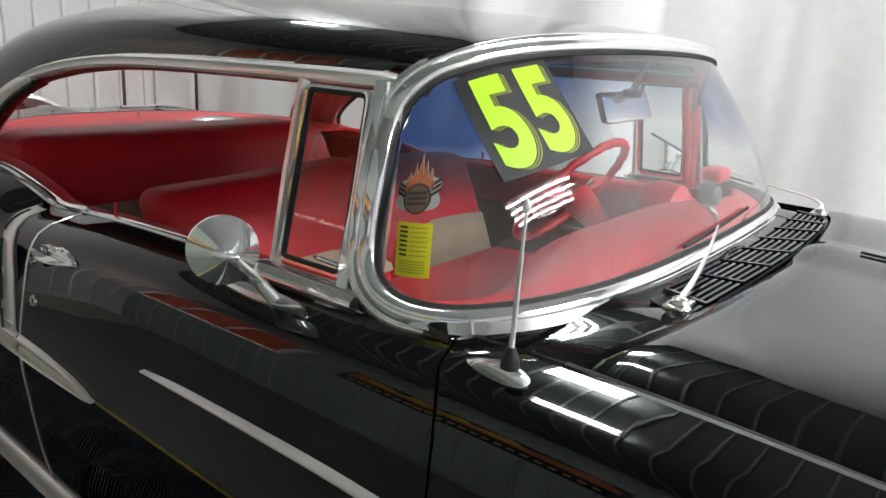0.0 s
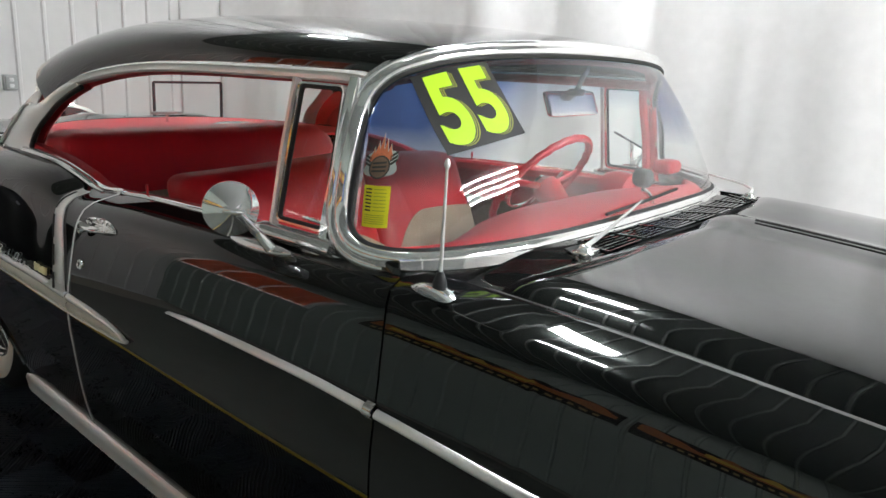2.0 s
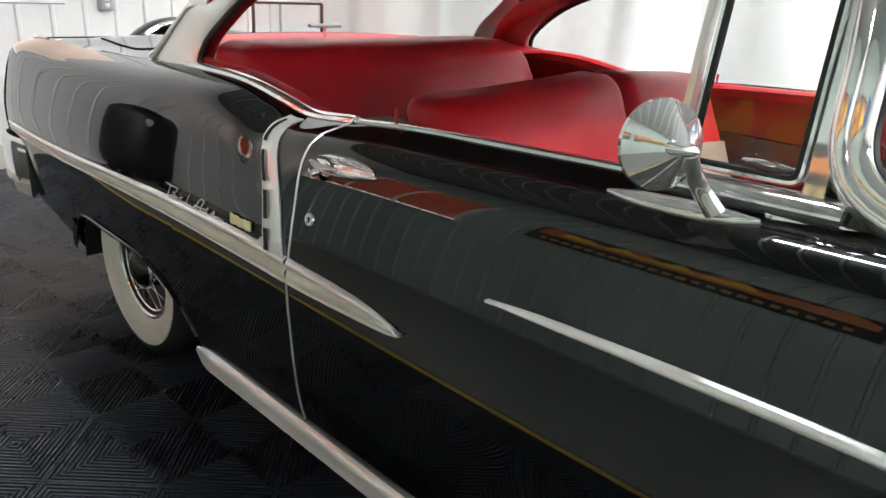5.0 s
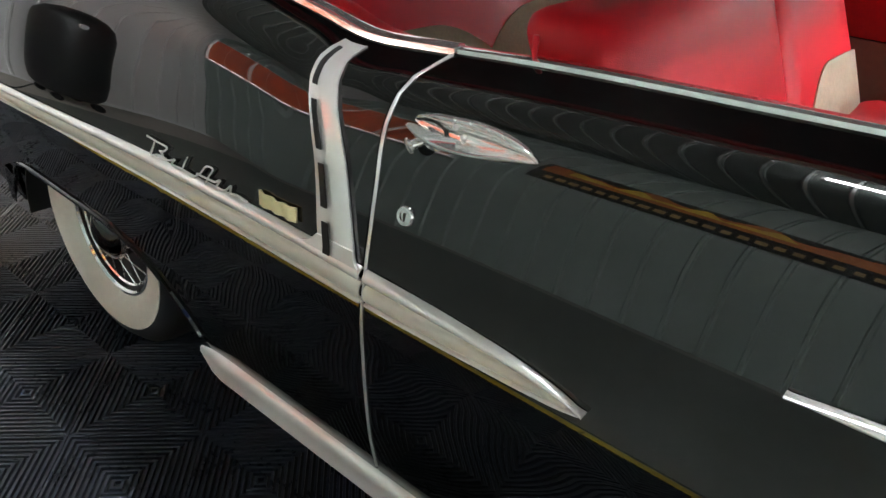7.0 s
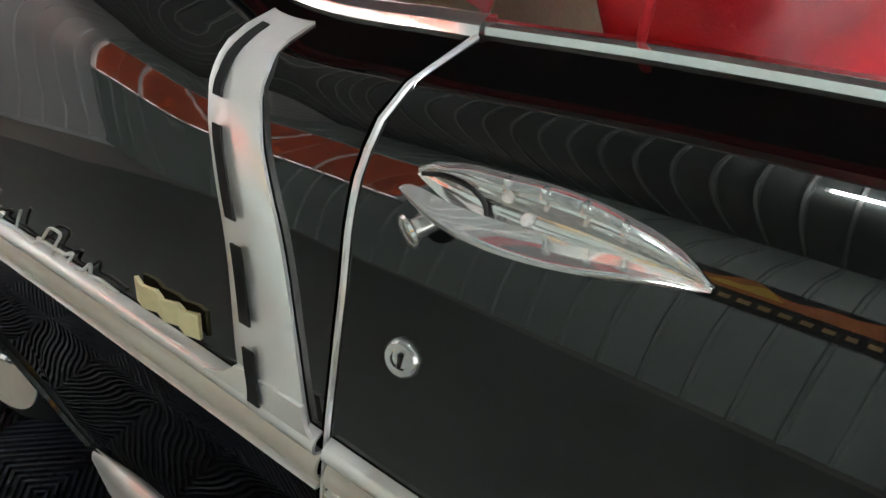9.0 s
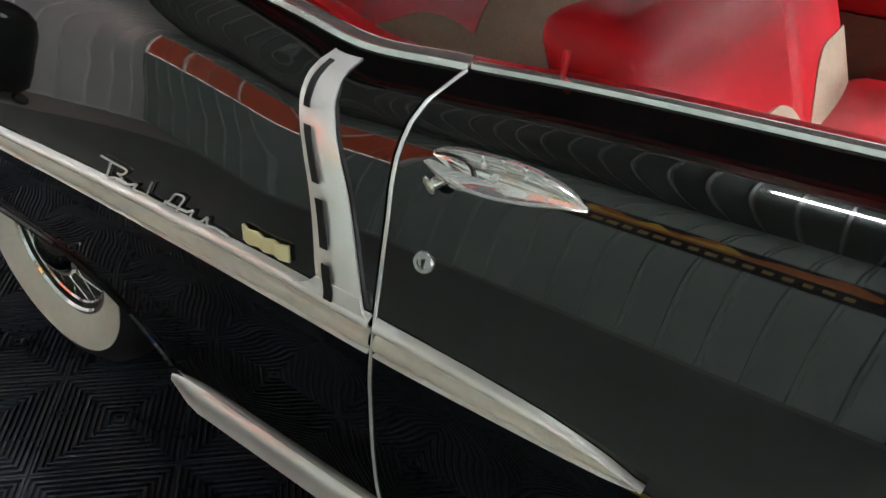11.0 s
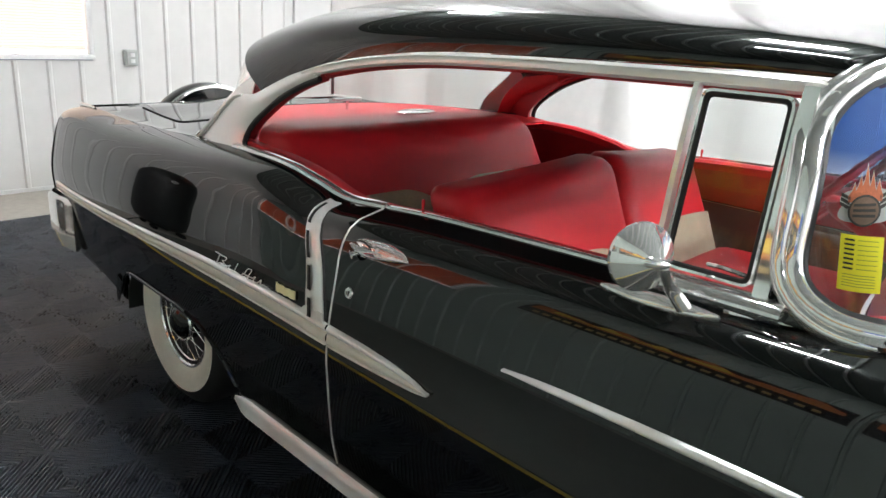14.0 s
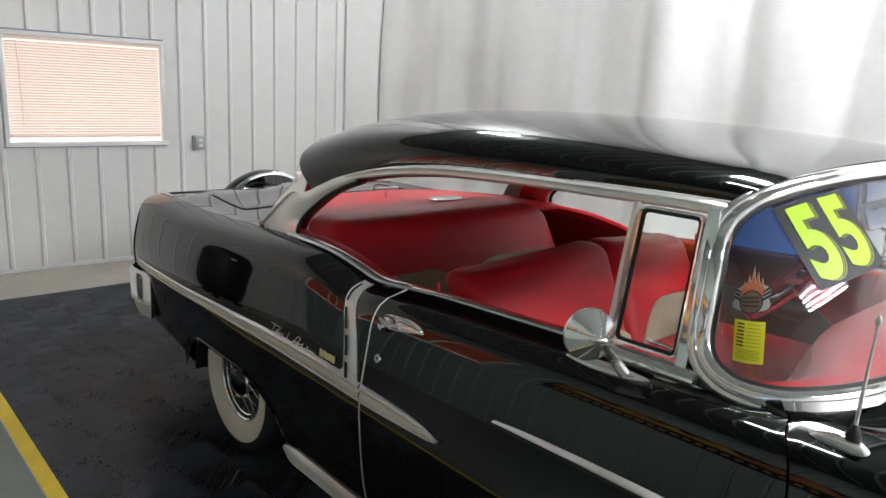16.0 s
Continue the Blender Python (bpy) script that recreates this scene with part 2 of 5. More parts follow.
def sweep(pts, profile, up=(0, 0, 1), bm=None, closed=False, cap=True, scale=None):
    """Draws a closed 2D profile (sideways, up) along points."""
    bm = bm or bmesh.new()
    pts = [Vector(p) for p in pts]
    n, rings = len(pts), []
    for i, p in enumerate(pts):
        a = pts[(i - 1) % n] if closed or i else p
        b = pts[(i + 1) % n] if closed or i < n - 1 else p
        tan = (b - a).normalized()
        u = up[i] if isinstance(up, list) else up
        side = tan.cross(Vector(u)).normalized()
        top = side.cross(tan).normalized()
        k = scale(i / max(1, n - 1)) if scale else 1.0
        rings.append([bm.verts.new(p + side * (q[0] * k) + top * (q[1] * k)) for q in profile])
    m = len(profile)
    for i in range(n if closed else n - 1):
        for j in range(m):
            bm.faces.new((rings[i][j], rings[i][(j + 1) % m], rings[(i + 1) % n][(j + 1) % m], rings[(i + 1) % n][j]))
    if cap and not closed:
        bm.faces.new(rings[0])
        bm.faces.new(rings[-1][::-1])
    return bm


def ring(r, n=10, ry=None):
    return [(r * math.cos(2 * math.pi * i / n), (ry or r) * math.sin(2 * math.pi * i / n)) for i in range(n)]


def half_round(w, h, n=7):
    """A moulding's profile: flat at the back, domed in front; w across (up), h proud (sideways)."""
    return [(h * math.sin(math.pi * i / (n - 1)), -w / 2 * math.cos(math.pi * i / (n - 1))) for i in range(n)] + [(-0.004, w / 2), (-0.004, -w / 2)]


def box(sx, sy, sz, at=(0, 0, 0), bevel=0.0, bm=None, rot=None, segs=2):
    bm2 = bmesh.new()
    bmesh.ops.create_cube(bm2, size=1.0, matrix=Matrix.Diagonal((sx, sy, sz, 1)))
    if bevel:
        bmesh.ops.bevel(bm2, geom=bm2.edges[:], offset=bevel, segments=segs, affect="EDGES", profile=0.5)
    m = Matrix.Translation(at) @ (rot.to_4x4() if rot else Matrix.Identity(4))
    bmesh.ops.transform(bm2, matrix=m, verts=bm2.verts[:])
    return join(bm, bm2)


def join(bm, bm2):
    if bm is None:
        return bm2
    vs = [bm.verts.new(v.co) for v in bm2.verts]
    bm2.verts.index_update()
    for f in bm2.faces:
        bm.faces.new([vs[v.index] for v in f.verts])
    bm2.free()
    return bm


def lathe(profile, n=32, axis="z", at=(0, 0, 0), bm=None, hoop=False):
    """Turns (radius, along) points round an axis; a hoop's profile is closed on itself."""
    bm = bm or bmesh.new()
    rows = []
    for r, h in profile:
        row = []
        for i in range(n):
            a = 2 * math.pi * i / n
            c, s = r * math.cos(a), r * math.sin(a)
            p = {"z": (c, s, h), "y": (c, h, s), "x": (h, c, s)}[axis]
            row.append(bm.verts.new(Vector(p) + Vector(at)))
        rows.append(row)
    for a, b in zip(rows, rows[1:] + rows[:1] if hoop else rows[1:]):
        for i in range(n):
            bm.faces.new((a[i], a[(i + 1) % n], b[(i + 1) % n], b[i]))
    for row in () if hoop else (rows[0], rows[-1]):
        bm.faces.new(row)
    bmesh.ops.remove_doubles(bm, verts=bm.verts[:], dist=1e-5)
    return bm


def mirrored(bm):
    bmesh.ops.transform(bm, matrix=Matrix.Diagonal((1, -1, 1, 1)), verts=bm.verts[:])
    return bm


# ---- the room ----
MATZ = 0.02
X_WALL, Y_CURTAIN, X_FRONT, Y_NEAR, H_ROOM = -3.65, 2.62, 7.5, -4.1, 4.3
RIBW, RIBH = 0.2295, 0.017


def wall_sheet(along, length, height, first):
    """Profiled sheet metal: flat pans with narrow raised ribs. along: 'y' or 'x'."""
    bm = bmesh.new()
    xs = []
    n = int(length / RIBW) + 2
    for i in range(n):
        c = first + i * RIBW
        for d, h in ((-0.021, 0), (-0.010, RIBH), (0.010, RIBH), (0.021, 0)):
            xs.append((c + d, h))
    xs = [(a, h) for a, h in xs if 0 < a < length]
    xs = [(0, 0)] + xs + [(length, 0)]
    lo = [bm.verts.new((h, a, 0.03)) for a, h in xs]
    hi = [bm.verts.new((h, a, height)) for a, h in xs]
    lob = [bm.verts.new((-0.05, a, 0.03)) for a, h in (xs[0], xs[-1])]
    hib = [bm.verts.new((-0.05, a, height)) for a, h in (xs[0], xs[-1])]
    for i in range(len(xs) - 1):
        bm.faces.new((lo[i], lo[i + 1], hi[i + 1], hi[i]))
    bm.faces.new((lob[0], lob[1], hib[1], hib[0]))
    bm.faces.new((lo[0], hi[0], hib[0], lob[0]))
    bm.faces.new((lo[-1], hi[-1], hib[1], lob[1]))
    return bm


floor_bm = box(X_FRONT - X_WALL + 0.6, Y_CURTAIN - Y_NEAR + 1.6, 0.2, ((X_FRONT + X_WALL) / 2, (Y_CURTAIN + Y_NEAR) / 2, -0.1))
floor = tagged(link("floor", floor_bm, M["concrete"]), "grey concrete floor slab along the wall", "floor", kind="structure")

WIN_Y0, WIN_Y1, WIN_Z0, WIN_Z1 = -0.95, 0.30, 0.97, 1.86


def rear_wall():
    # the sheet is cut round the window: below, above and to both sides
    root = new("wall_rear")
    tagged(root, "white ribbed sheet metal wall", "wall", kind="structure")
    y0 = Y_NEAR - 0.5
    length = Y_CURTAIN + 0.6 - y0
    first = (-0.040 - y0) % RIBW

    def piece(a, b, z0, z1):
        bm = wall_sheet("y", length, z1, first)
        bmesh.ops.transform(bm, matrix=Matrix.Translation((X_WALL, y0, 0)), verts=bm.verts[:])
        for v in bm.verts:
            if v.co.z < 0.031:
                v.co.z = z0
        for co, no in (((0, a, 0), (0, -1, 0)), ((0, b, 0), (0, 1, 0))):
            r = bmesh.ops.bisect_plane(bm, geom=bm.verts[:] + bm.edges[:] + bm.faces[:], plane_co=co, plane_no=no, clear_outer=True)
        return part("sheet", bm, M["white_wall"], root, angle=20)

    piece(y0, WIN_Y0, 0.03, H_ROOM)
    piece(WIN_Y1, Y_CURTAIN + 0.6, 0.03, H_ROOM)
    piece(WIN_Y0, WIN_Y1, 0.03, WIN_Z0)
    piece(WIN_Y0, WIN_Y1, WIN_Z1, H_ROOM)
    part("corner_board", box(0.04, 0.40, H_ROOM - 0.03, (X_WALL + 0.02, 2.31, H_ROOM / 2 + 0.015), 0.004), M["white_wall"], root)
    part("base_angle", box(0.02, length, 0.03, (X_WALL + 0.008, y0 + length / 2, 0.016)), M["white"], root)
    return root


ceil_bm = wall_sheet("y", X_FRONT - X_WALL + 0.6, Y_CURTAIN - Y_NEAR + 1.2, 0.1)
bmesh.ops.transform(ceil_bm, matrix=Matrix.Translation((X_WALL - 0.3, Y_NEAR - 0.3, H_ROOM)) @ Matrix(((0, 1, 0, 0), (0, 0, 1, 0), (-1, 0, 0, 0), (0, 0, 0, 1))), verts=ceil_bm.verts[:])
# rib tops are coloured paler, standing in for lamp glints along them
for f in ceil_bm.faces:
    if min(v.co.z for v in f.verts) < H_ROOM - RIBH + 0.001 and max(v.co.z for v in f.verts) < H_ROOM - RIBH + 0.001:
        f.material_index = 1
ceil_ob = link("ceiling", ceil_bm, M["ceiling"], angle=20)
ceil_ob.data.materials.append(M["grey"])
tagged(ceil_ob, "dark sage sheet metal ceiling, ribs toned pale for lamp glint", "ceiling", kind="structure")
rear_wall()
for nm, sx, sy, at in (("wall_front", 0.1, Y_CURTAIN - Y_NEAR + 1.6, (X_FRONT + 0.05, (Y_CURTAIN + Y_NEAR) / 2, H_ROOM / 2)), ("wall_far", X_FRONT - X_WALL, 0.1, ((X_FRONT + X_WALL) / 2, Y_CURTAIN + 0.65, H_ROOM / 2))):
    tagged(link(nm, box(sx, sy, H_ROOM, at), M["white_wall"]), "plain white wall closing the hall", "wall", kind="structure")
near_bm = wall_sheet("y", X_FRONT - X_WALL, H_ROOM, 0.1)
bmesh.ops.transform(near_bm, matrix=Matrix.Translation((X_FRONT, Y_NEAR, 0)) @ pose(0, 0, 0, 0, 0, 90), verts=near_bm.verts[:])
tagged(link("wall_near", near_bm, M["sage_wall"], angle=20), "sage grey ribbed sheet metal wall", "wall", kind="structure")


def curtain_fn(u, v):
    x = lerp(X_WALL + 0.03, X_FRONT, u)
    z = lerp(0.03, H_ROOM - 0.1, v)
    k = x * 1.0
    f = 0.030 * math.sin(k * 2.3 + 0.8 * math.sin(k * 1.3)) + 0.032 * math.sin(k * 5.3 + 1.0 + 1.2 * math.sin(k * 2.2)) + 0.008 * math.sin(k * 13 + 2 * math.sin(z * 1.1))
    f += 0.030 * max(0.0, math.sin(k * 2.9 + 0.9 * math.sin(k * 1.7) + 0.15 * z)) ** 7 + 0.016 * max(0.0, math.sin(k * 7.7 + 1.5 * math.sin(k * 0.8) - 0.2 * z)) ** 5
    f *= 1.3 + 0.4 * math.sin(k * 0.9 + z * 0.6)
    return (x, Y_CURTAIN + f + 0.02 * math.sin(z * 2 + k * 3), z)


tagged(link("curtain", grid(curtain_fn, 420, 14, 0.004), M["curtain"]), "tall white fabric curtain hanging in soft folds", "curtain")

# ---- the car: x towards its nose, rear axle at x = 0 ----
car = thing("classic_car", "black fifties two-door hardtop car with chrome trim and red interior", "car")

PROFILE = curve([0.20, 0.27, 0.36, 0.46, 0.57, 0.622, 0.672, 0.735, 0.79, 0.86, 0.914, 0.952, 0.977, 0.992, 1.001, 1.008], [0.845, 0.877, 0.901, 0.9160, 0.9288, 0.9350, 0.9378, 0.9345, 0.9262, 0.9120, 0.8990, 0.8840, 0.8650, 0.8380, 0.8040, 0.765])
SHOULDER = curve([-1.3, -1.15, -0.6, 0.0, 0.35, 0.55, 0.70, 0.80, 0.95, 1.1, 1.4, 1.7, 2.1, 2.5, 3.0, 3.5], [0.955, 0.972, 0.985, 1.008, 1.021, 1.016, 0.995, 0.978, 0.985, 0.997, 1.012, 1.024, 1.035, 1.035, 1.010, 0.960])
WIDTH = curve([-1.3, -1.1, -0.6, -0.1, 0.4, 2.3, 2.9, 3.6], [0.885, 0.918, 0.968, 0.993, 1.0, 1.0, 0.985, 0.92])


def skin(x, p, out=0.0):
    """A point of the near side at profile height p."""
    y, zs = PROFILE(p) * WIDTH(x), SHOULDER(x)
    z = p if p < 0.62 else 0.62 + (p - 0.62) * (zs - 0.62) / (1.0 - 0.62)
    return Vector((x, -(y + out), z))


def skin_z(x, z):
    """The profile height whose point lies at height z."""
    zs = SHOULDER(x)
    return z if z < 0.62 else 0.62 + (z - 0.62) * (1.0 - 0.62) / (zs - 0.62)


REAR_GAP = curve([0.20, 0.35, 0.50, 0.60, 0.72, 0.85, 0.93, 1.008], [0.957, 0.957, 0.960, 0.965, 0.974, 0.972, 0.967, 0.972])
FRONT_GAP = curve([0.20, 0.66, 0.80, 0.88, 0.94, 0.975, 0.995, 1.008], [2.212, 2.206, 2.199, 2.192, 2.181, 2.165, 2.143, 2.124])
rear_gap, front_gap = REAR_GAP, FRONT_GAP


def arch(x, cx, half, top, low):
    k = abs(x - cx) / half
    return low if k >= 1 else low + (top - low) * (1 - k**2.6) ** 0.5


def quarter_low(x):
    base = curve([-1.3, -0.9, -0.45, -0.2, 0.5, 1.1], [0.45, 0.40, 0.33, 0.27, 0.245, 0.245])(x)
    k = abs(x - 0.03) / 0.42
    top = base if k >= 1 else base + (0.478 - base) * (1 - k ** (9 if x < 0.03 else 2.6)) ** 0.5
    return max(base, top)


def fender_low(x):
    return max(0.245, arch(x, 2.93, 0.44, 0.66, 0.245))


def side_panel(xl, xr, nu, nv, low, top=1.008):
    def fn(u, v):
        xm = lerp(xl(0.8), xr(0.8), u)
        p = lerp(low(xm), top, v ** 0.8)
        x = lerp(xl(p), xr(p), u)
        return skin(x, max(p, low(x)))

    return grid(fn, nu, nv, 0.012)


def both(name, make, material, label="", angle=38, parent=None):
    a = part(name, make(), material, parent or car, label, angle)
    b = part(name, mirrored(make()), material, parent or car, label, angle)
    return a, b


GAP = 0.0024
quarters = both("quarter_panel", lambda: side_panel(lambda p: -1.20, lambda p: rear_gap(p) - GAP, 150, 34, quarter_low), M["paint"], "gloss black rear quarter panel")
doors = both("door", lambda: side_panel(lambda p: rear_gap(p) + GAP, lambda p: front_gap(p) - GAP, 60, 34, lambda x: 0.25), M["paint"], "gloss black door skin")
fenders = both("front_fender", lambda: side_panel(lambda p: front_gap(p) + GAP, lambda p: 3.55, 70, 34, fender_low), M["paint"], "gloss black front fender")


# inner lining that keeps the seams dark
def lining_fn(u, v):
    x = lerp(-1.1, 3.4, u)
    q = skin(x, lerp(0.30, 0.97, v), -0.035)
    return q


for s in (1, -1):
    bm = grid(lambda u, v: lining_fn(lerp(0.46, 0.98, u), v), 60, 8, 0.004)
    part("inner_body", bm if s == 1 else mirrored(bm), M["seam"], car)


# top of the fenders, cowl, hood, deck
def hood_edge(x):
    return 0.735 * (1 - 0.05 * max(0, x - 2.9))


def fender_top(u, v):
    x = lerp(2.126, 3.55, u)
    a = skin(x, 1.008)
    yi = min(hood_edge(x) + 0.023, abs(a.y) - 0.010)
    if v > 0.85:
        q = fender_top(u, 0.85)
        return (q[0], -yi, q[2] - 0.03 * (v - 0.85) / 0.15)
    v /= 0.85
    w = (abs(a.y) - yi) * v
    return (x, lerp(a.y, -yi, v), a.z + 0.07 * w - 3.6 * w * w)


both("fender_top", lambda: grid(fender_top, 50, 20), M["paint"])


HOOD_BACK = curve([0.0, 0.15, 0.30, 0.48, 0.60, 0.70, 0.745], [2.418, 2.414, 2.404, 2.378, 2.344, 2.306, 2.284])


def hood_back(y):
    return HOOD_BACK(abs(y))


def hood_z(x, y):
    e = min(1.0, abs(y) / 0.735)
    zs = SHOULDER(x) - 0.004
    roll = 0.022 * max(0.0, (e - 0.91) / 0.09) ** 2 + 0.012 * max(0.0, 1 - (x - hood_back(y)) / 0.045) ** 2
    return zs + 0.016 - roll + 0.050 * (1 - e**4.2) * (1 - 0.2 * max(0, x - 2.5)) + 0.012 * max(0, 1 - (y / 0.10) ** 2)


def hood_fn(u, v):
    y = lerp(-1, 1, v)
    x0 = hood_back(y * 0.735) + 0.003
    x = lerp(x0, 3.52 - 0.1 * y * y, u)
    yy = y * hood_edge(x)
    return (x, yy, hood_z(x, yy))


both("hood_gap", lambda: sweep([(x, -hood_edge(x) - 0.0100, skin(x, 1.008).z - 0.010) for x in np.linspace(2.29, 3.5, 40)], ring(0.0125, 8, 0.009)), M["seam"])
part("hood", grid(hood_fn, 60, 48, 0.008), M["paint"], car, "gloss black hood reflecting the hall")


# windshield
WS_B = [(2.262, 0, 1.095), (2.258, 0.20, 1.094), (2.243, 0.40, 1.090), (2.205, 0.58, 1.084), (2.155, 0.69, 1.078), (2.09, 0.765, 1.074), (2.02, 0.790, 1.076), (1.970, 0.782, 1.086), (1.948, 0.767, 1.10)]
WS_T = [(2.072, 0, 1.458), (2.066, 0.18, 1.456), (2.049, 0.34, 1.450), (2.020, 0.48, 1.438), (1.988, 0.575, 1.420), (1.959, 0.635, 1.397), (1.938, 0.668, 1.375), (1.918, 0.682, 1.345)]


def full(points):
    return [(x, -y, z) for x, y, z in points[:0:-1]] + list(points)


WSB, WST = path3(full(WS_B), 401), path3(full(WS_T), 401)


def ws_point(s, v, out=0.0):
    i = min(int(s * 400), 399)
    t = s * 400 - i
    a, b = WSB[i].lerp(WSB[i + 1], t), WST[i].lerp(WST[i + 1], t)
    p = a.lerp(b, v)
    mid = Vector((1.55, 0, p.z))
    d = (p - mid)
    d.z = 0
    return p + d.normalized() * (0.022 * math.sin(math.pi * v) + out)


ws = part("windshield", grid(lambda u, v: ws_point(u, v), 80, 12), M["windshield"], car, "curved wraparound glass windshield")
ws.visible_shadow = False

def ws_loop(grow):
    """Round the glass: along the base, up the near side, back along the top, down the far side."""
    sv = [(k, 0.0) for k in np.linspace(0.93, 0.07, 36)] + [(0.035, 0.015), (0.012, 0.06), (0.002, 0.14)] + [(0.0, k) for k in np.linspace(0.25, 0.85, 7)]
    sv += [(0.004, 0.92), (0.018, 0.975), (0.045, 1.0)] + [(k, 1.0) for k in np.linspace(0.09, 0.91, 34)]
    sv += [(0.955, 1.0), (0.982, 0.975), (0.996, 0.92)] + [(1.0, k) for k in np.linspace(0.85, 0.25, 7)] + [(0.998, 0.14), (0.988, 0.06), (0.965, 0.015)]
    pts, ups = [], []
    for p in path3([ws_point(s, v) for s, v in sv], 260):
        d = Vector((p.x - 1.55, p.y * 1.15, 0)).normalized()
        pts.append(p)
        ups.append((d * 0.9 + Vector((0, 0, 0.35))).normalized())
    return pts, ups


WSP, WSU = (q[::-1] for q in ws_loop(0))
part("windshield_rubber", sweep(WSP, [(-0.004, -0.006), (-0.003, 0.004), (0.003, 0.007), (0.010, 0.003), (0.010, -0.008)], up=WSU, closed=True), M["rubber"], car, "black windshield rubber seal")
part("windshield_frame", sweep(WSP, [(0.004, -0.010), (0.003, 0.005), (0.006, 0.0095), (0.014, 0.0115), (0.022, 0.0110), (0.0245, 0.0080), (0.027, 0.0105), (0.034, 0.0100), (0.039, 0.005), (0.040, -0.010)], up=WSU, closed=True, scale=lambda t: 0.95 + 0.35 * min(1.0, max(0.0, (1.43 - WSP[min(259, int(t * 259))].z) / 0.08))), M["chrome"], car, "polished windshield frame with raised beads", 60)
base_pts = [ws_point(k, -0.085, 0.012) for k in np.linspace(0.978, 0.022, 90)]
part("lower_molding", sweep(base_pts, [(0.0, 0.014), (0.012, 0.012), (0.024, 0.000), (0.034, -0.010), (0.036, -0.018), (0.0, -0.018), (-0.012, 0.0)], up=[Vector((0.3, 0, 1)) for _ in base_pts], scale=lambda t: min(1.0, 0.25 + 9 * t, 0.25 + 9 * (1 - t))), M["chrome"], car, "polished windshield base molding", 30)


def door_post():
    pts = path3([(1.908, -0.792, 1.045), (1.905, -0.780, 1.10), (1.898, -0.745, 1.22), (1.890, -0.708, 1.34), (1.890, -0.695, 1.385)], 16)
    return sweep(pts, [(0.0, 0.012), (0.010, 0.010), (0.014, 0.0), (0.010, -0.010), (0.0, -0.012), (-0.014, -0.012), (-0.014, 0.012)], up=(1, 0, 0))


both("door_post", door_post, M["chrome"], "polished post at the door's front edge", 30)
both("post_foot", lambda: sweep(path3([(1.860, -0.798, 1.032), (1.90, -0.795, 1.034), (1.95, -0.788, 1.034), (1.985, -0.780, 1.030)], 12), [(0.018, -0.02), (0.020, 0.000), (0.015, 0.013), (0.004, 0.018), (-0.010, 0.016), (-0.018, 0.006), (-0.018, -0.02)], scale=lambda t: 1.0 - 0.35 * t), M["chrome"], "chrome foot of the door post", 60)
both("post_gap", lambda: sweep(path3([(1.920, -0.772, 1.062), (1.915, -0.735, 1.22), (1.905, -0.690, 1.36)], 10), ring(0.010, 6), up=(1, 0, 0)), M["rubber"])


both("post_filler", lambda: grid(lambda u, v: Vector((lerp(lerp(1.884, 1.952, u), lerp(1.880, 1.925, u), v), lerp(lerp(-0.774, -0.764, u), lerp(-0.700, -0.688, u), v), lerp(1.045, 1.385, v))), 4, 10, 0.010), M["chrome"], "bright panel between vent window and windshield")


def foot_cover(u, v):
    """Closes the corner between the door top and the foot of the windshield frame."""
    a = skin(lerp(1.86, 2.13, u), 1.002)
    b = ws_point(lerp(0.0, 0.085, u), -0.05)
    return a.lerp(b, v) + Vector((0, -0.004, 0.008)) * math.sin(math.pi * v)


both("foot_cover", lambda: grid(foot_cover, 16, 6, 0.004), M["paint"])
both("cowl_side", lambda: sweep(path3([(1.965, -0.770, 1.018), (2.00, -0.768, 1.020), (2.08, -0.752, 1.022), (2.16, -0.735, 1.020)], 16), ring(0.030, 10, 0.020)), M["paint"])


# cowl
GLASS_FOOT = curve([y for x, y, z in WS_B[:7]], [x for x, y, z in WS_B[:7]])


def cowl_fn(u, v):
    """The panel between the glass and the hood, running out into the fender tops."""
    y = lerp(-0.79, 0.79, u)
    ay = abs(y)
    xa = GLASS_FOOT(ay) - 0.015
    xb = hood_back(min(ay, 0.745)) - 0.003
    x = lerp(xa, xb, v)
    k = min(1.0, max(0.0, (ay - 0.50) / 0.26))
    k = k * k * (3 - 2 * k)
    z0 = lerp(1.072, 1.036, k)
    z1 = lerp(hood_z(xb, min(ay, 0.735)) - 0.004, 1.030, k)
    return (x, y, lerp(z0, z1, v) - 0.010 * math.sin(math.pi * v) * k)


part("cowl", grid(cowl_fn, 60, 8, 0.006), M["paint"], car)


# roof
RAIL_X = [0.10, 0.20, 0.33, 0.50, 0.70, 0.95, 1.25, 1.55, 1.80, 1.93]
RAIL_Z = [1.075, 1.118, 1.190, 1.266, 1.316, 1.353, 1.372, 1.381, 1.386, 1.386]
RAIL = curve(RAIL_X, RAIL_Z)
RAIL_Y = curve([0.0, 0.3, 0.7, 1.2, 1.7, 1.95], [0.715, 0.700, 0.688, 0.684, 0.682, 0.672])
TOPZ = curve([-0.50, -0.30, -0.10, 0.15, 0.45, 0.80, 1.20, 1.60, 1.85, 2.0, 2.10], [1.15, 1.275, 1.372, 1.452, 1.508, 1.534, 1.540, 1.531, 1.517, 1.503, 1.484])


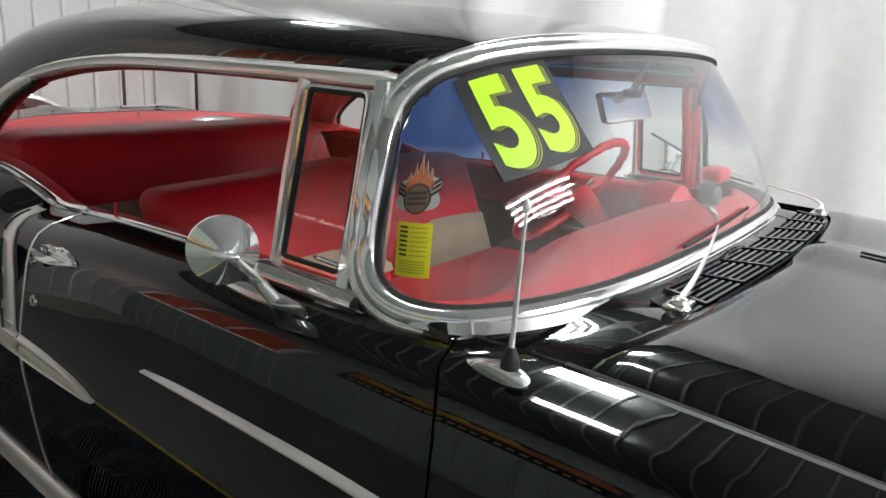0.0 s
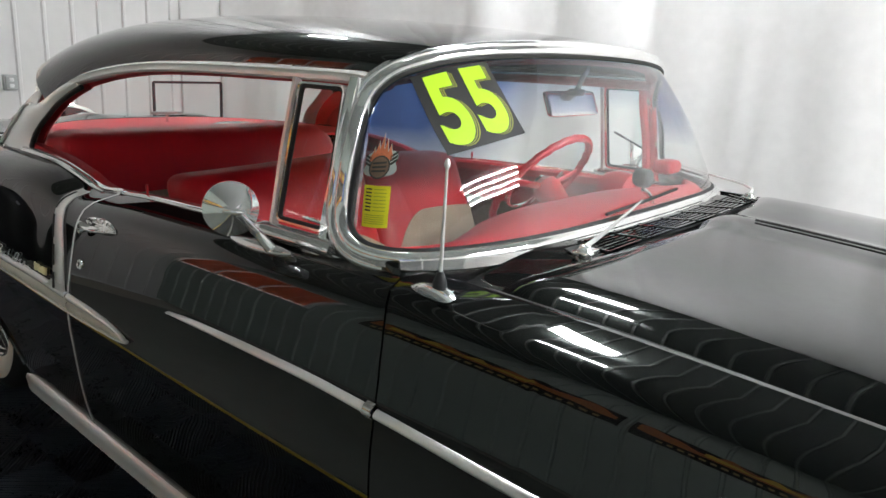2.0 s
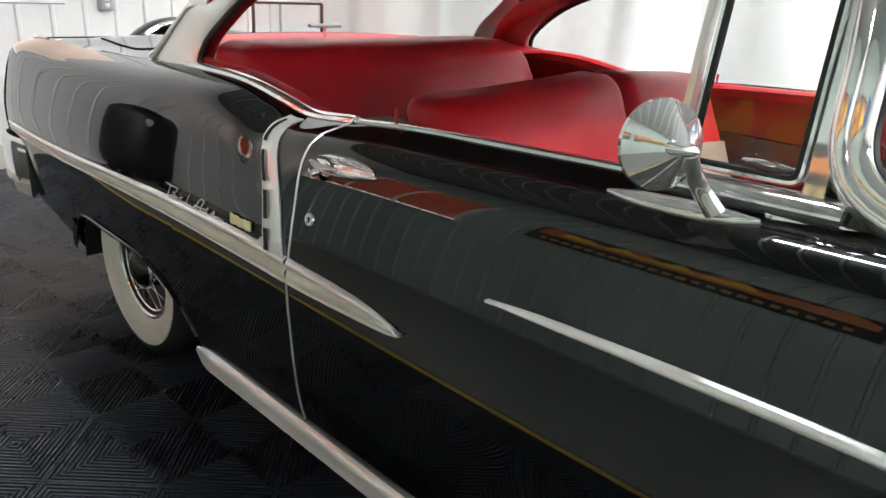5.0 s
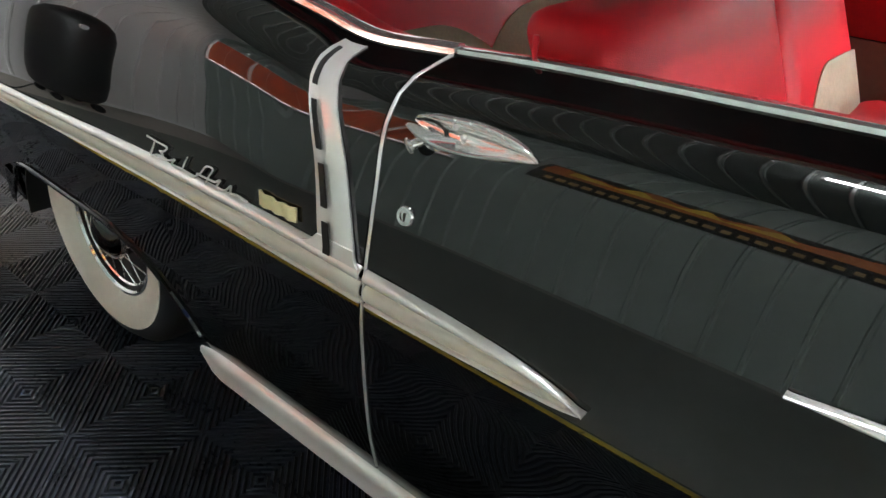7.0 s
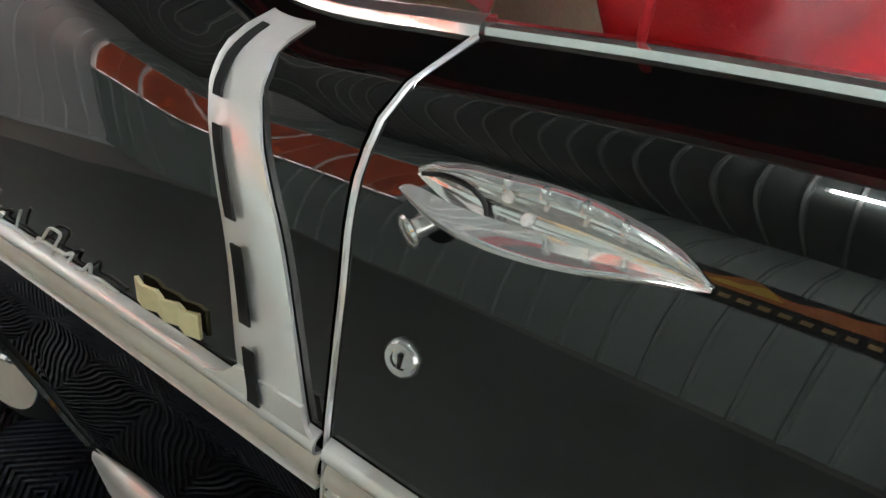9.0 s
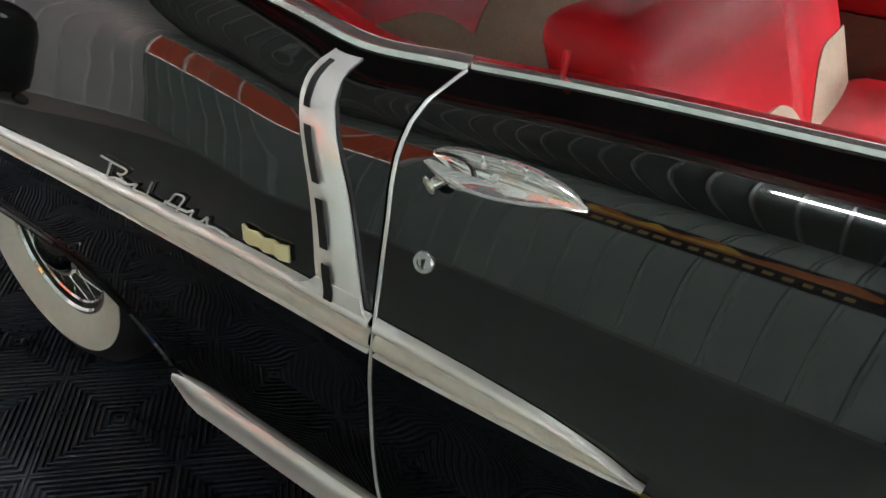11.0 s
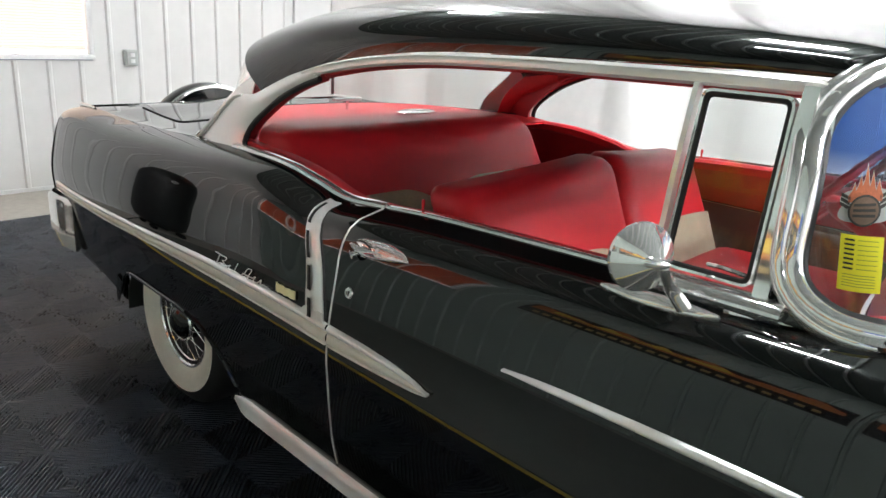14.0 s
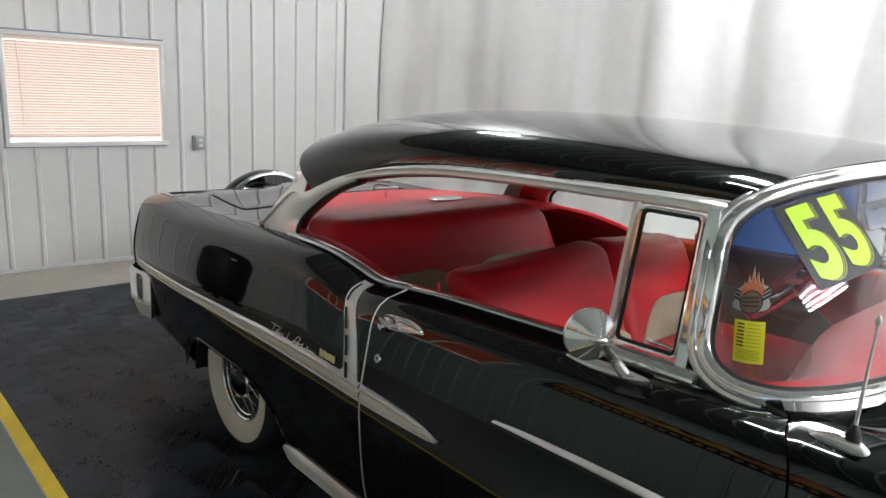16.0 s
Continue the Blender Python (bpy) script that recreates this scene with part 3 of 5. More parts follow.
def roof_fn(u, v):
    s = lerp(-1, 1, v)
    a = abs(s)
    x_edge = lerp(0.30, 1.920, u)
    x_mid = lerp(0.05, 2.054, u)
    k = a ** lerp(4.5, 1.25, min(1.0, u * 1.4))
    x = lerp(x_mid, x_edge, k)
    ze, zm = RAIL(x_edge) + 0.016, TOPZ(x_mid)
    ye = RAIL_Y(x_edge) - 0.012
    th = a * math.pi / 2
    y = ye * math.sin(th) ** 0.92
    z = ze + (zm - ze) * math.cos(th) ** 0.78 if a < 1 else ze
    return (x, math.copysign(y, s), z)


part("roof", grid(roof_fn, 70, 64, 0.006), M["paint"], car, "gloss black hardtop roof")
part("headliner", grid(lambda u, v: Vector(roof_fn(0.03 + 0.94 * u, 0.07 + 0.86 * v)) - Vector((0, 0, 0.022)), 40, 40, 0.004), M["headliner"], car, "dark red cloth headliner")


def rail():
    pts = [(x, -RAIL_Y(x) - 0.006, RAIL(x)) for x in np.linspace(0.53, 1.915, 60)]
    return sweep(pts, [(-0.018, -0.014), (0.012, -0.014), (0.017, -0.008), (0.014, 0.003), (0.017, 0.008), (0.012, 0.013), (-0.018, 0.014)], scale=lambda t: min(1.0, 0.75 + 3 * t, 0.5 + 20 * (1 - t)))


both("drip_rail", rail, M["steel"], "bright stainless drip rail", 50)


# bright rear pillar, from the rail down to its foot on the body
PIL_O = path3([(-0.022, -0.738, 1.020), (0.045, -0.729, 1.078), (0.12, -0.720, 1.140), (0.185, -0.713, 1.183), (0.262, -0.706, 1.190), (0.342, -0.702, 1.222), (0.448, -0.699, 1.264), (0.575, -0.697, 1.302)], 33)
PIL_I = path3([(0.292, -0.752, 1.012), (0.270, -0.744, 1.040), (0.278, -0.732, 1.080), (0.308, -0.724, 1.115), (0.352, -0.716, 1.150), (0.440, -0.708, 1.206), (0.530, -0.703, 1.246), (0.600, -0.700, 1.270)], 33)


def pillar_fn(u, v):
    """u from the inner to the outer edge, v from the rail down to the foot."""
    t = (1 - v) * 32
    i = min(int(t), 31)
    a, b = PIL_I[i].lerp(PIL_I[i + 1], t - i), PIL_O[i].lerp(PIL_O[i + 1], t - i)
    return a.lerp(b, u) + Vector((0, -0.012 * math.sin(math.pi * u) ** 0.7, 0))


both("rear_pillar", lambda: grid(pillar_fn, 12, 30, 0.016), M["steel"], "bright stainless rear roof pillar")


# bright return of the pillar round to the rear glass, up behind the roof
PIL_R = path3([(-0.024, -0.700, 1.045), (0.020, -0.682, 1.105), (0.112, -0.672, 1.184), (0.182, -0.656, 1.236), (0.232, -0.640, 1.276)], 17)


def return_fn(u, v):
    i = v * 16
    k = min(int(i), 15)
    a = PIL_O[k].lerp(PIL_O[k + 1], i - k)
    b = PIL_R[k].lerp(PIL_R[k + 1], i - k)
    return a.lerp(b, u) + Vector((-0.008, 0, 0.008)) * math.sin(math.pi * u)


both("pillar_return", lambda: grid(return_fn, 8, 24, 0.005), M["steel"])


def pillar_bead(m):
    return sweep([PIL_O[i] + Vector((0.006, -0.006, -0.004)) for i in range(m)], ring(0.0105, 8), scale=lambda t: 1.0 - 0.45 * t)


both("pillar_bead", lambda: pillar_bead(15), M["steel"], "rolled bright edge of the pillar")
both("pillar_lip", lambda: sweep(path3([PIL_O[0] + Vector((0.028, -0.006, 0.020)), PIL_O[0] + Vector((-0.004, -0.006, -0.002)), PIL_O[0] + Vector((0.030, -0.010, -0.010)), PIL_O[0].lerp(PIL_I[0], 0.30) + Vector((0, -0.014, -0.002))], 14), ring(0.009, 8)), M["chrome"])
both("pillar_seal", lambda: sweep([q + Vector((0.005, 0.000, 0.001)) for q in PIL_I], ring(0.009, 8)), M["rubber"], "black rubber seal along the pillar")


both("pillar_gasket", lambda: sweep([PIL_O[0].lerp(PIL_I[0], t) + Vector((-0.004, -0.012 * math.sin(math.pi * t) ** 0.7 - 0.004, -0.002)) for t in np.linspace(0, 1, 14)], ring(0.005, 6)), M["rubber"])


# rear window and its surround
def rw_fn(u, v):
    s = lerp(-1, 1, u)
    a = Vector((-0.40 + 0.60 * abs(s) ** 3, 0.71 * s, 1.05))
    b = Vector(roof_fn(0.0, (s * 0.985 + 1) / 2)) - Vector((-0.004, 0, 0.006))
    p = a.lerp(b, v)
    return p - Vector((0.03 * math.sin(math.pi * v), 0, 0))


rw = part("rear_window", grid(rw_fn, 40, 8), M["glass"], car, "curved rear window glass")
rw.visible_shadow = False
part("rear_window_molding", sweep([rw_fn(i / 40, -0.01) for i in range(41)], ring(0.010, 8)), M["rubber"], car, "black rubber seal under the rear glass")


# deck and trunk lid
def deck_z(x, y):
    e = min(1, abs(y) / 0.77)
    return SHOULDER(x) - 0.022 * math.sin(math.pi * min(1, e * 1.05)) ** 0.7 * (1 - e) ** 0.3 + 0.040 * (1 - e**2) * (1 if x > -0.9 else 1 - (-0.9 - x) * 1.6)


def deck_fn(u, v):
    x = lerp(-1.20, 0.30, u)
    e = lerp(-1, 1, v)
    a = skin(x, 1.008)
    y = e * abs(a.y)
    return (x, y, deck_z(x, y) if abs(e) < 1 else a.z)


def deck_mesh():
    bm = grid(deck_fn, 60, 48)
    dead = [f for f in bm.faces if f.calc_center_median().x > -0.36 + 0.62 * (abs(f.calc_center_median().y) / 0.72) ** 3]
    bmesh.ops.delete(bm, geom=dead, context="FACES")
    bmesh.ops.solidify(bm, geom=bm.faces[:], thickness=0.006)
    return bm


part("rear_deck", deck_mesh(), M["paint"], car)


def lid_fn(u, v):
    e = lerp(-1, 1, v)
    x = lerp(-1.19, -0.47 + 0.03 * e * e, u)
    y = e * (0.60 - 0.10 * (1 - u))
    return (x, y, deck_z(x, y) + 0.006 * (1 - max(abs(e), abs(2 * u - 1)) ** 8))


part("trunk_lid", grid(lid_fn, 40, 40, 0.012), M["paint"], car, "gloss black trunk lid")


def lid_gap():
    edge = [(u, 0.0) for u in np.linspace(0.34, 0.94, 18)] + [(0.985, 0.01), (1.0, 0.04)] + [(1.0, v) for v in np.linspace(0.08, 0.5, 12)]
    pts = [Vector(lid_fn(u, v)) for u, v in edge]
    return sweep([Vector((p.x, p.y, deck_z(p.x, p.y) + 0.002)) for p in path3(pts, 60)], ring(0.0026, 6))


both("lid_gap", lid_gap, M["seam"])


def tail_fn(u, v):
    x = -1.20 - 0.03 * math.sin(math.pi * v)
    a = skin(-1.20, lerp(0.42, 1.008, v))
    return (x, lerp(a.y, -a.y, u), a.z)


part("tail_panel", grid(tail_fn, 20, 10, 0.006), M["paint"], car)



def nose_fn(u, v):
    z = lerp(0.42, 0.955, v)
    a = skin(3.55, z)
    y = lerp(a.y, -a.y, u)
    return (3.55 + 0.05 * math.sin(math.pi * v) * (1 - (2 * u - 1) ** 2), y, a.z)


part("nose_panel", grid(nose_fn, 24, 10, 0.006), M["paint"], car)
part("nose_top", grid(lambda u, v: (lerp(3.42, 3.56, v), lerp(-0.70, 0.70, u), SHOULDER(3.5) + 0.030 * (1 - (2 * u - 1) ** 2) * (1 - v)), 20, 6, 0.006), M["paint"], car)


# ---- bright trim on the body sides ----
def on_skin(x, z, out=0.0):
    return skin(x, skin_z(x, z), out)


def strip_on_skin(top, low, x0, x1, n, proud, edge=0.25):
    """A domed strip lying on the body side between two height curves."""

    def fn(u, v):
        x = lerp(x0, x1, u)
        z = lerp(low(x), top(x), v)
        h = proud * math.sin(math.pi * min(1, max(0, v))) ** 0.5
        return on_skin(x, z, 0.001 + h)

    return grid(fn, n, 8, 0.003)


TR_T = curve([-1.12, -0.5, 0.06, 0.5, 0.87, 0.97, 1.15, 1.25, 1.30, 1.336], [0.658, 0.688, 0.715, 0.731, 0.731, 0.727, 0.721, 0.712, 0.702, 0.690])
TR_L = curve([-1.12, -0.5, 0.06, 0.5, 0.87, 0.97, 1.19, 1.27, 1.30, 1.336], [0.625, 0.651, 0.675, 0.680, 0.676, 0.674, 0.678, 0.681, 0.683, 0.689])
FS_C = curve([1.515, 1.70, 1.85, 2.05, 2.2, 2.45, 2.9, 3.5], [0.820, 0.826, 0.829, 0.830, 0.825, 0.813, 0.800, 0.792])
FS_H = curve([1.515, 1.57, 1.75, 2.2, 3.5], [0.001, 0.0046, 0.0078, 0.0092, 0.0100])


def mid(x):
    return lerp(TR_L(x), TR_T(x), 0.58)


for x0, x1 in ((-1.12, 0.974), (0.983, 1.336)):
    both("rear_side_molding", lambda: strip_on_skin(TR_T, mid, x0, x1, 90, 0.011), M["steel"], "bright stainless side molding")
    both("paint_insert", lambda: strip_on_skin(lambda x: lerp(mid(x), TR_L(x), 0.04), TR_L, x0, min(x1, 1.312), 90, 0.008), M["ivory"], "ivory painted strip below the molding")
    both("molding_lip", lambda: strip_on_skin(lambda x: TR_L(x), lambda x: TR_L(x) - 0.005, x0, min(x1, 1.33), 90, 0.008), M["steel"])
for x0, x1 in ((1.515, 2.192), (2.206, 3.45)):
    both("front_side_molding", lambda: strip_on_skin(lambda x: FS_C(x) + FS_H(x), lambda x: FS_C(x) - FS_H(x), x0, x1, 60, 0.011), M["steel"], "bright stainless spear molding")
both("molding_clip", lambda: strip_on_skin(lambda x: FS_C(x) + 0.016, lambda x: FS_C(x) - 0.014, 2.180, 2.200, 6, 0.014), M["chrome"])

# sash molding with four dark slots
SASH_L = curve([0.70, 0.737, 0.767, 0.846, 0.902, 0.956, 0.976, 1.000], [0.866, 0.884, 0.879, 0.861, 0.840, 0.815, 0.805, 0.790])
SASH_R = curve([0.70, 0.736, 0.797, 0.844, 0.887, 0.927, 0.966, 0.985, 1.001], [0.972, 0.961, 0.943, 0.927, 0.909, 0.887, 0.866, 0.853, 0.836])


def sash_fn(u, v, a=0.0, b=1.0, p0=0.722, p1=1.004, out=0.006, dome=0.004):
    p = lerp(p0, p1, v)
    x = lerp(SASH_L(p), SASH_R(p), lerp(a, b, u))
    return skin(x, p, out + dome * math.sin(math.pi * lerp(a, b, u)) ** 0.6)


sashes = both("sash_molding", lambda: grid(lambda u, v: sash_fn(u, v), 10, 40, 0.005), M["steel"], "bright sash molding with four dark slots")
SLOTS = ((0.964, 1.001), (0.881, 0.946), (0.801, 0.862), (0.732, 0.780))
for k, sash in enumerate(sashes):
    for p0, p1 in SLOTS:
        bm = grid(lambda u, v: sash_fn(u, v, 0.28, 0.46, p0, p1, 0.0120, 0.004), 3, 8, 0.002)
        part("slot", bm if k == 0 else mirrored(bm), M["seam"], sash, "dark recessed slot")
both("sash_foot", lambda: grid(lambda u, v: on_skin(lerp(lerp(0.846, 0.972, u), lerp(0.886, 0.960, u), v**0.5), lerp(0.725, 0.748, v), 0.012), 8, 4, 0.004), M["steel"])

# door edge guard along the rear edge of the door
both("door_edge_guard", lambda: sweep([skin(rear_gap(p) + 0.0045, p, 0.001) for p in np.linspace(0.30, 1.007, 40)], ring(0.0026, 6), up=(0, -1, 0)), M["steel"], "thin bright edge guard", parent=None)


# belt moldings
def belt_pts(x0, x1, n, p=1.006, out=0.0, dz=0.004):
    return [skin(x, p, out) + Vector((0, 0, dz)) for x in np.linspace(x0, x1, n)]


both("door_belt_molding", lambda: sweep(belt_pts(0.979, 1.935, 40, 1.0075, -0.012, 0.003), [(0.010, -0.004), (0.009, 0.003), (0.0, 0.005), (-0.009, 0.003), (-0.010, -0.004)]), M["chrome"], "bright belt molding")
both("quarter_belt_molding", lambda: sweep(belt_pts(0.24, 0.9765, 50, 1.0075, -0.012, 0.004), [(0.015, -0.006), (0.013, 0.003), (0.0, 0.009), (-0.011, 0.007), (-0.013, -0.005)]), M["chrome"], "bright belt molding")

# rocker molding
def rocker():
    prof = [(0.0, -0.030), (0.016, -0.028), (0.026, -0.018), (0.025, -0.012), (0.018, 0.004), (0.019, 0.008), (0.008, 0.027), (0.0, 0.030)]
    pts = [skin(x, 0.255, 0.004) + Vector((0, 0, -0.004)) for x in np.linspace(0.41, 2.44, 60)]
    bm = sweep(pts, prof, scale=lambda t: min(1, 0.25 + t * 18, 0.25 + (1 - t) * 18))
    return bm


both("rocker_molding", rocker, M["steel"], "ribbed stainless rocker molding", 50)
both("rocker_panel", lambda: grid(lambda u, v: (lerp(0.44, 2.46, u), -lerp(0.86, 0.70, v), lerp(0.245, 0.19, v)), 10, 2, 0.01), M["paint"])

# badge script as plain chrome strokes, and the gold badge
def script():
    bm = bmesh.new()

    def stroke(pts, r):
        sweep(path3([on_skin(x + 0.010, z, 0.005) for x, z in pts], 4 * len(pts)), ring(r, 6), up=(0, -1, 0), bm=bm)

    stroke([(0.418, 0.762), (0.450, 0.760), (0.482, 0.757), (0.470, 0.748), (0.458, 0.746)], 0.0017)
    stroke([(0.442, 0.757), (0.436, 0.745), (0.428, 0.731), (0.452, 0.737), (0.478, 0.738)], 0.0017)
    stroke([(0.462, 0.745), (0.470, 0.740), (0.452, 0.735), (0.490, 0.738), (0.506, 0.744), (0.496, 0.735), (0.530, 0.734), (0.562, 0.731)], 0.0019)
    stroke([(0.544, 0.760), (0.536, 0.748), (0.530, 0.737)], 0.0015)
    stroke([(0.562, 0.731), (0.580, 0.742), (0.600, 0.761), (0.616, 0.761), (0.606, 0.746), (0.594, 0.728)], 0.0017)
    stroke([(0.572, 0.740), (0.600, 0.740), (0.622, 0.741)], 0.0021)
    stroke([(0.622, 0.741), (0.636, 0.748), (0.628, 0.736), (0.650, 0.736), (0.666, 0.748), (0.664, 0.737), (0.680, 0.738), (0.708, 0.736)], 0.0019)
    return bm


both("badge_script", script, M["silver"], "chrome script badge")
both("gold_badge", lambda: grid(lambda u, v: on_skin(lerp(0.749, 0.836, u) - 0.004 * v, lerp(0.743, 0.765, v) - 0.003 * (1 - abs(2 * u - 1)) * v, 0.006 + 0.004 * math.sin(math.pi * u * 3) ** 2), 12, 6, 0.004), M["gold"], "gold winged emblem")

# door handle, button and lock
HND_U = curve([1.015, 1.020, 1.038, 1.076, 1.116, 1.152, 1.176, 1.194, 1.203], [0.940, 0.945, 0.952, 0.957, 0.960, 0.958, 0.954, 0.947, 0.940])
HND_L = curve([1.015, 1.050, 1.100, 1.150, 1.180, 1.203], [0.939, 0.930, 0.925, 0.929, 0.934, 0.939])
LEV_Z = curve([1.020, 1.051, 1.075, 1.113, 1.146, 1.177, 1.202], [0.9405, 0.9330, 0.9305, 0.9310, 0.9345, 0.9385, 0.9395])
LEV_H = curve([1.020, 1.045, 1.075, 1.113, 1.150, 1.180, 1.194, 1.203], [0.0265, 0.0285, 0.0285, 0.0255, 0.0195, 0.0115, 0.007, 0.003])
LEV_IN = curve([1.020, 1.050, 1.078, 1.110, 1.203], [0.0225, 0.015, 0.008, 0.003, 0.002])


def handle_base():
    """The shield on the door: a rolled rim along the top, a groove and a bead below it."""
    PLATE = curve([0.0, 0.06, 0.14, 0.22, 0.32, 0.42, 0.52, 0.66, 1.0], [0.0008, 0.0075, 0.0085, 0.0030, 0.0026, 0.0055, 0.0030, 0.0024, 0.0012])

    def fn(u, v):
        x = lerp(1.016, 1.2025, u)
        end = min(1.0, 8 * u, 5 * (1 - u)) ** 0.5
        return on_skin(x, lerp(HND_U(x), HND_L(x), v), 0.0010 + PLATE(v) * end)

    return grid(fn, 44, 28, 0.002)


def handle_lever():
    """The pull: a hollow blade standing off the door, its free end towards the gap."""

    def fn(u, v):
        x = lerp(1.0205, 1.2025, u)
        h, z, q = LEV_H(x), LEV_Z(x), LEV_IN(x)
        end = max(0.05, min(1.0, (u * 12) ** 0.5, ((1 - u) * 4) ** 0.6))
        loop = ((q, 0.0065), (lerp(q, h, 0.45), 0.0028), (lerp(q, h, 0.85), 0.0022), (h, 0.0012), (h, -0.0012), (lerp(q, h, 0.75), -0.0050), (lerp(q, h, 0.35), -0.0070), (q, -0.0050), (q - 0.001, 0.0010))
        o, dz = loop[int(round(v * 9)) % 9]
        return on_skin(x, z, o) + Vector((0, 0, dz * end))

    bm = grid(fn, 40, 9)
    bmesh.ops.remove_doubles(bm, verts=bm.verts[:], dist=1e-6)
    bmesh.ops.holes_fill(bm, edges=bm.edges[:], sides=12)
    return bm


def handle_button():
    bm = lathe([(0.0, 0.0), (0.0070, 0.0004), (0.0108, 0.0022), (0.0116, 0.0042), (0.0105, 0.0056), (0.0072, 0.0066), (0.0066, 0.030), (0.0, 0.030)], 28)
    d = Vector((0.42, 0.86, 0.28)).normalized()
    bmesh.ops.transform(bm, matrix=Matrix.Translation((1.0300, -0.9235, 0.9145)) @ d.to_track_quat("Z", "Y").to_matrix().to_4x4(), verts=bm.verts[:])
    return bm


hb = both("door_handle", handle_base, M["chrome"], "chrome door handle with push button")
for k, h in enumerate(hb):
    f_ = (lambda b: b) if k == 0 else mirrored
    part("grip", f_(handle_lever()), M["chrome"], h, angle=50)
    part("push_button", f_(handle_button()), M["chrome"], h)
    part("button_seat", f_(grid(lambda u, v: on_skin(1.055 + 0.017 * (1 - v) * math.cos(2 * math.pi * u), 0.9215 + 0.0085 * (1 - v) * math.sin(2 * math.pi * u), 0.001 + 0.006 * v), 24, 4, closed_u=True)), M["chrome"], h)
    # black line laid on for the shade in the shield's crescent cut-out
    part("recess_shade_line", f_(sweep(path3([on_skin(x, z, 0.0060) for x, z in ((1.022, 0.9425), (1.040, 0.9460), (1.058, 0.9450), (1.070, 0.9400), (1.0745, 0.9330))], 20), ring(0.0016, 6), up=(0, -1, 0))), M["ink"], h)
    for x, z in ((1.082, 0.9475), (1.098, 0.9400)):
        part("screw", f_(lathe([(0.0, -0.0025), (0.0024, -0.0022), (0.0036, -0.0008), (0.0038, 0.002)], 12, "y", tuple(on_skin(x, z, 0.0058)))), M["steel"], h)
    for x in (1.080, 1.104, 1.129, 1.153):
        part("rivet", f_(box(0.0034, 0.006, 0.0085, tuple(on_skin(x, HND_U(x) - 0.003, 0.008)), 0.001)), M["chrome"], h)


def lock():
    bm = lathe([(0.0, 0.0035), (0.0065, 0.0035), (0.0072, 0.0052), (0.0118, 0.0052), (0.0138, 0.003), (0.0142, 0.0)], 28, "y")
    bmesh.ops.transform(bm, matrix=Matrix.Translation(on_skin(1.035, 0.822, 0.0)) @ pose(0, 0, 0, 180 - 11, 0, 0), verts=bm.verts[:])
    return bm


for k, ob in enumerate(both("door_lock", lock, M["chrome"], "round chrome key lock")):
    bm = box(0.0022, 0.003, 0.011, tuple(on_skin(1.035, 0.822, 0.0038)), 0)
    part("keyhole", bm if k == 0 else mirrored(bm), M["ink"], ob)


# ---- vent window and glass edges ----
def vent_quad(grow=0.0):
    g = grow
    return [Vector((1.722 - g, -0.708, 1.362 + g)), Vector((1.868 + g, -0.712, 1.364 + g)), Vector((1.878 + g, -0.775, 1.070 - g)), Vector((1.730 - g, -0.777, 1.068 - g))]


def round_loop(q, r=0.02, n=5):
    out = []
    for i, p in enumerate(q):
        a, b = (q[i - 1] - p).normalized(), (q[(i + 1) % len(q)] - p).normalized()
        for k in range(n + 1):
            t = k / n
            out.append((p + a * r) * (1 - t) ** 2 + p * 2 * t * (1 - t) + (p + b * r) * t**2)
    return out


def vent_frame():
    return sweep(round_loop(vent_quad(0.006), 0.020), [(0.007, -0.008), (0.008, -0.002), (0.005, 0.006), (0.000, 0.007), (-0.002, -0.008)], up=(0, -1, 0.2), closed=True)


vents = both("vent_window", vent_frame, M["chrome"], "chrome framed vent window", 50)
for k, v_ in enumerate(vents):
    g = (lambda b: b) if k == 0 else mirrored
    part("seal", g(sweep(round_loop(vent_quad(-0.002), 0.016), ring(0.0055, 6), up=(0, -1, 0.2), closed=True)), M["rubber"], v_)
    bm = bmesh.new()
    bm.faces.new([bm.verts.new(p) for p in round_loop(vent_quad(0.0), 0.016)])
    pane = part("pane", g(bm), M["glass"], v_, "clear vent glass")
    pane.visible_shadow = False
    part("latch", g(sweep(path3([(1.80, -0.764, 1.082), (1.835, -0.775, 1.086), (1.868, -0.764, 1.080)], 8), ring(0.004, 6))), M["chrome"], v_)
    q = vent_quad(0.0)
    part("rear_post", g(sweep([q[3] + Vector((-0.019, 0.0, -0.02)), q[3].lerp(q[0], 0.5) + Vector((-0.019, -0.002, 0)), q[0] + Vector((-0.018, 0.002, 0.012))], [(0.009, -0.005), (0.011, 0.0), (0.009, 0.005), (-0.010, 0.005), (-0.010, -0.005)], up=(1, 0, 0))), M["steel"], v_)


def vent_base():
    def fn(u, v):
        a = v * 2 * math.pi
        x = lerp(1.665, 1.948, u)
        k = min(1, 0.3 + u * 7)
        return (x, -0.795 + 0.030 * math.cos(a) * k, 1.040 + 0.006 * u + 0.019 * math.sin(a) * k)

    bm = grid(fn, 16, 12)
    bmesh.ops.remove_doubles(bm, verts=bm.verts[:], dist=1e-5)
    bmesh.ops.holes_fill(bm, edges=bm.edges[:], sides=20)
    return bm


both("vent_base", vent_base, M["chrome"], "chrome cap under the vent window")


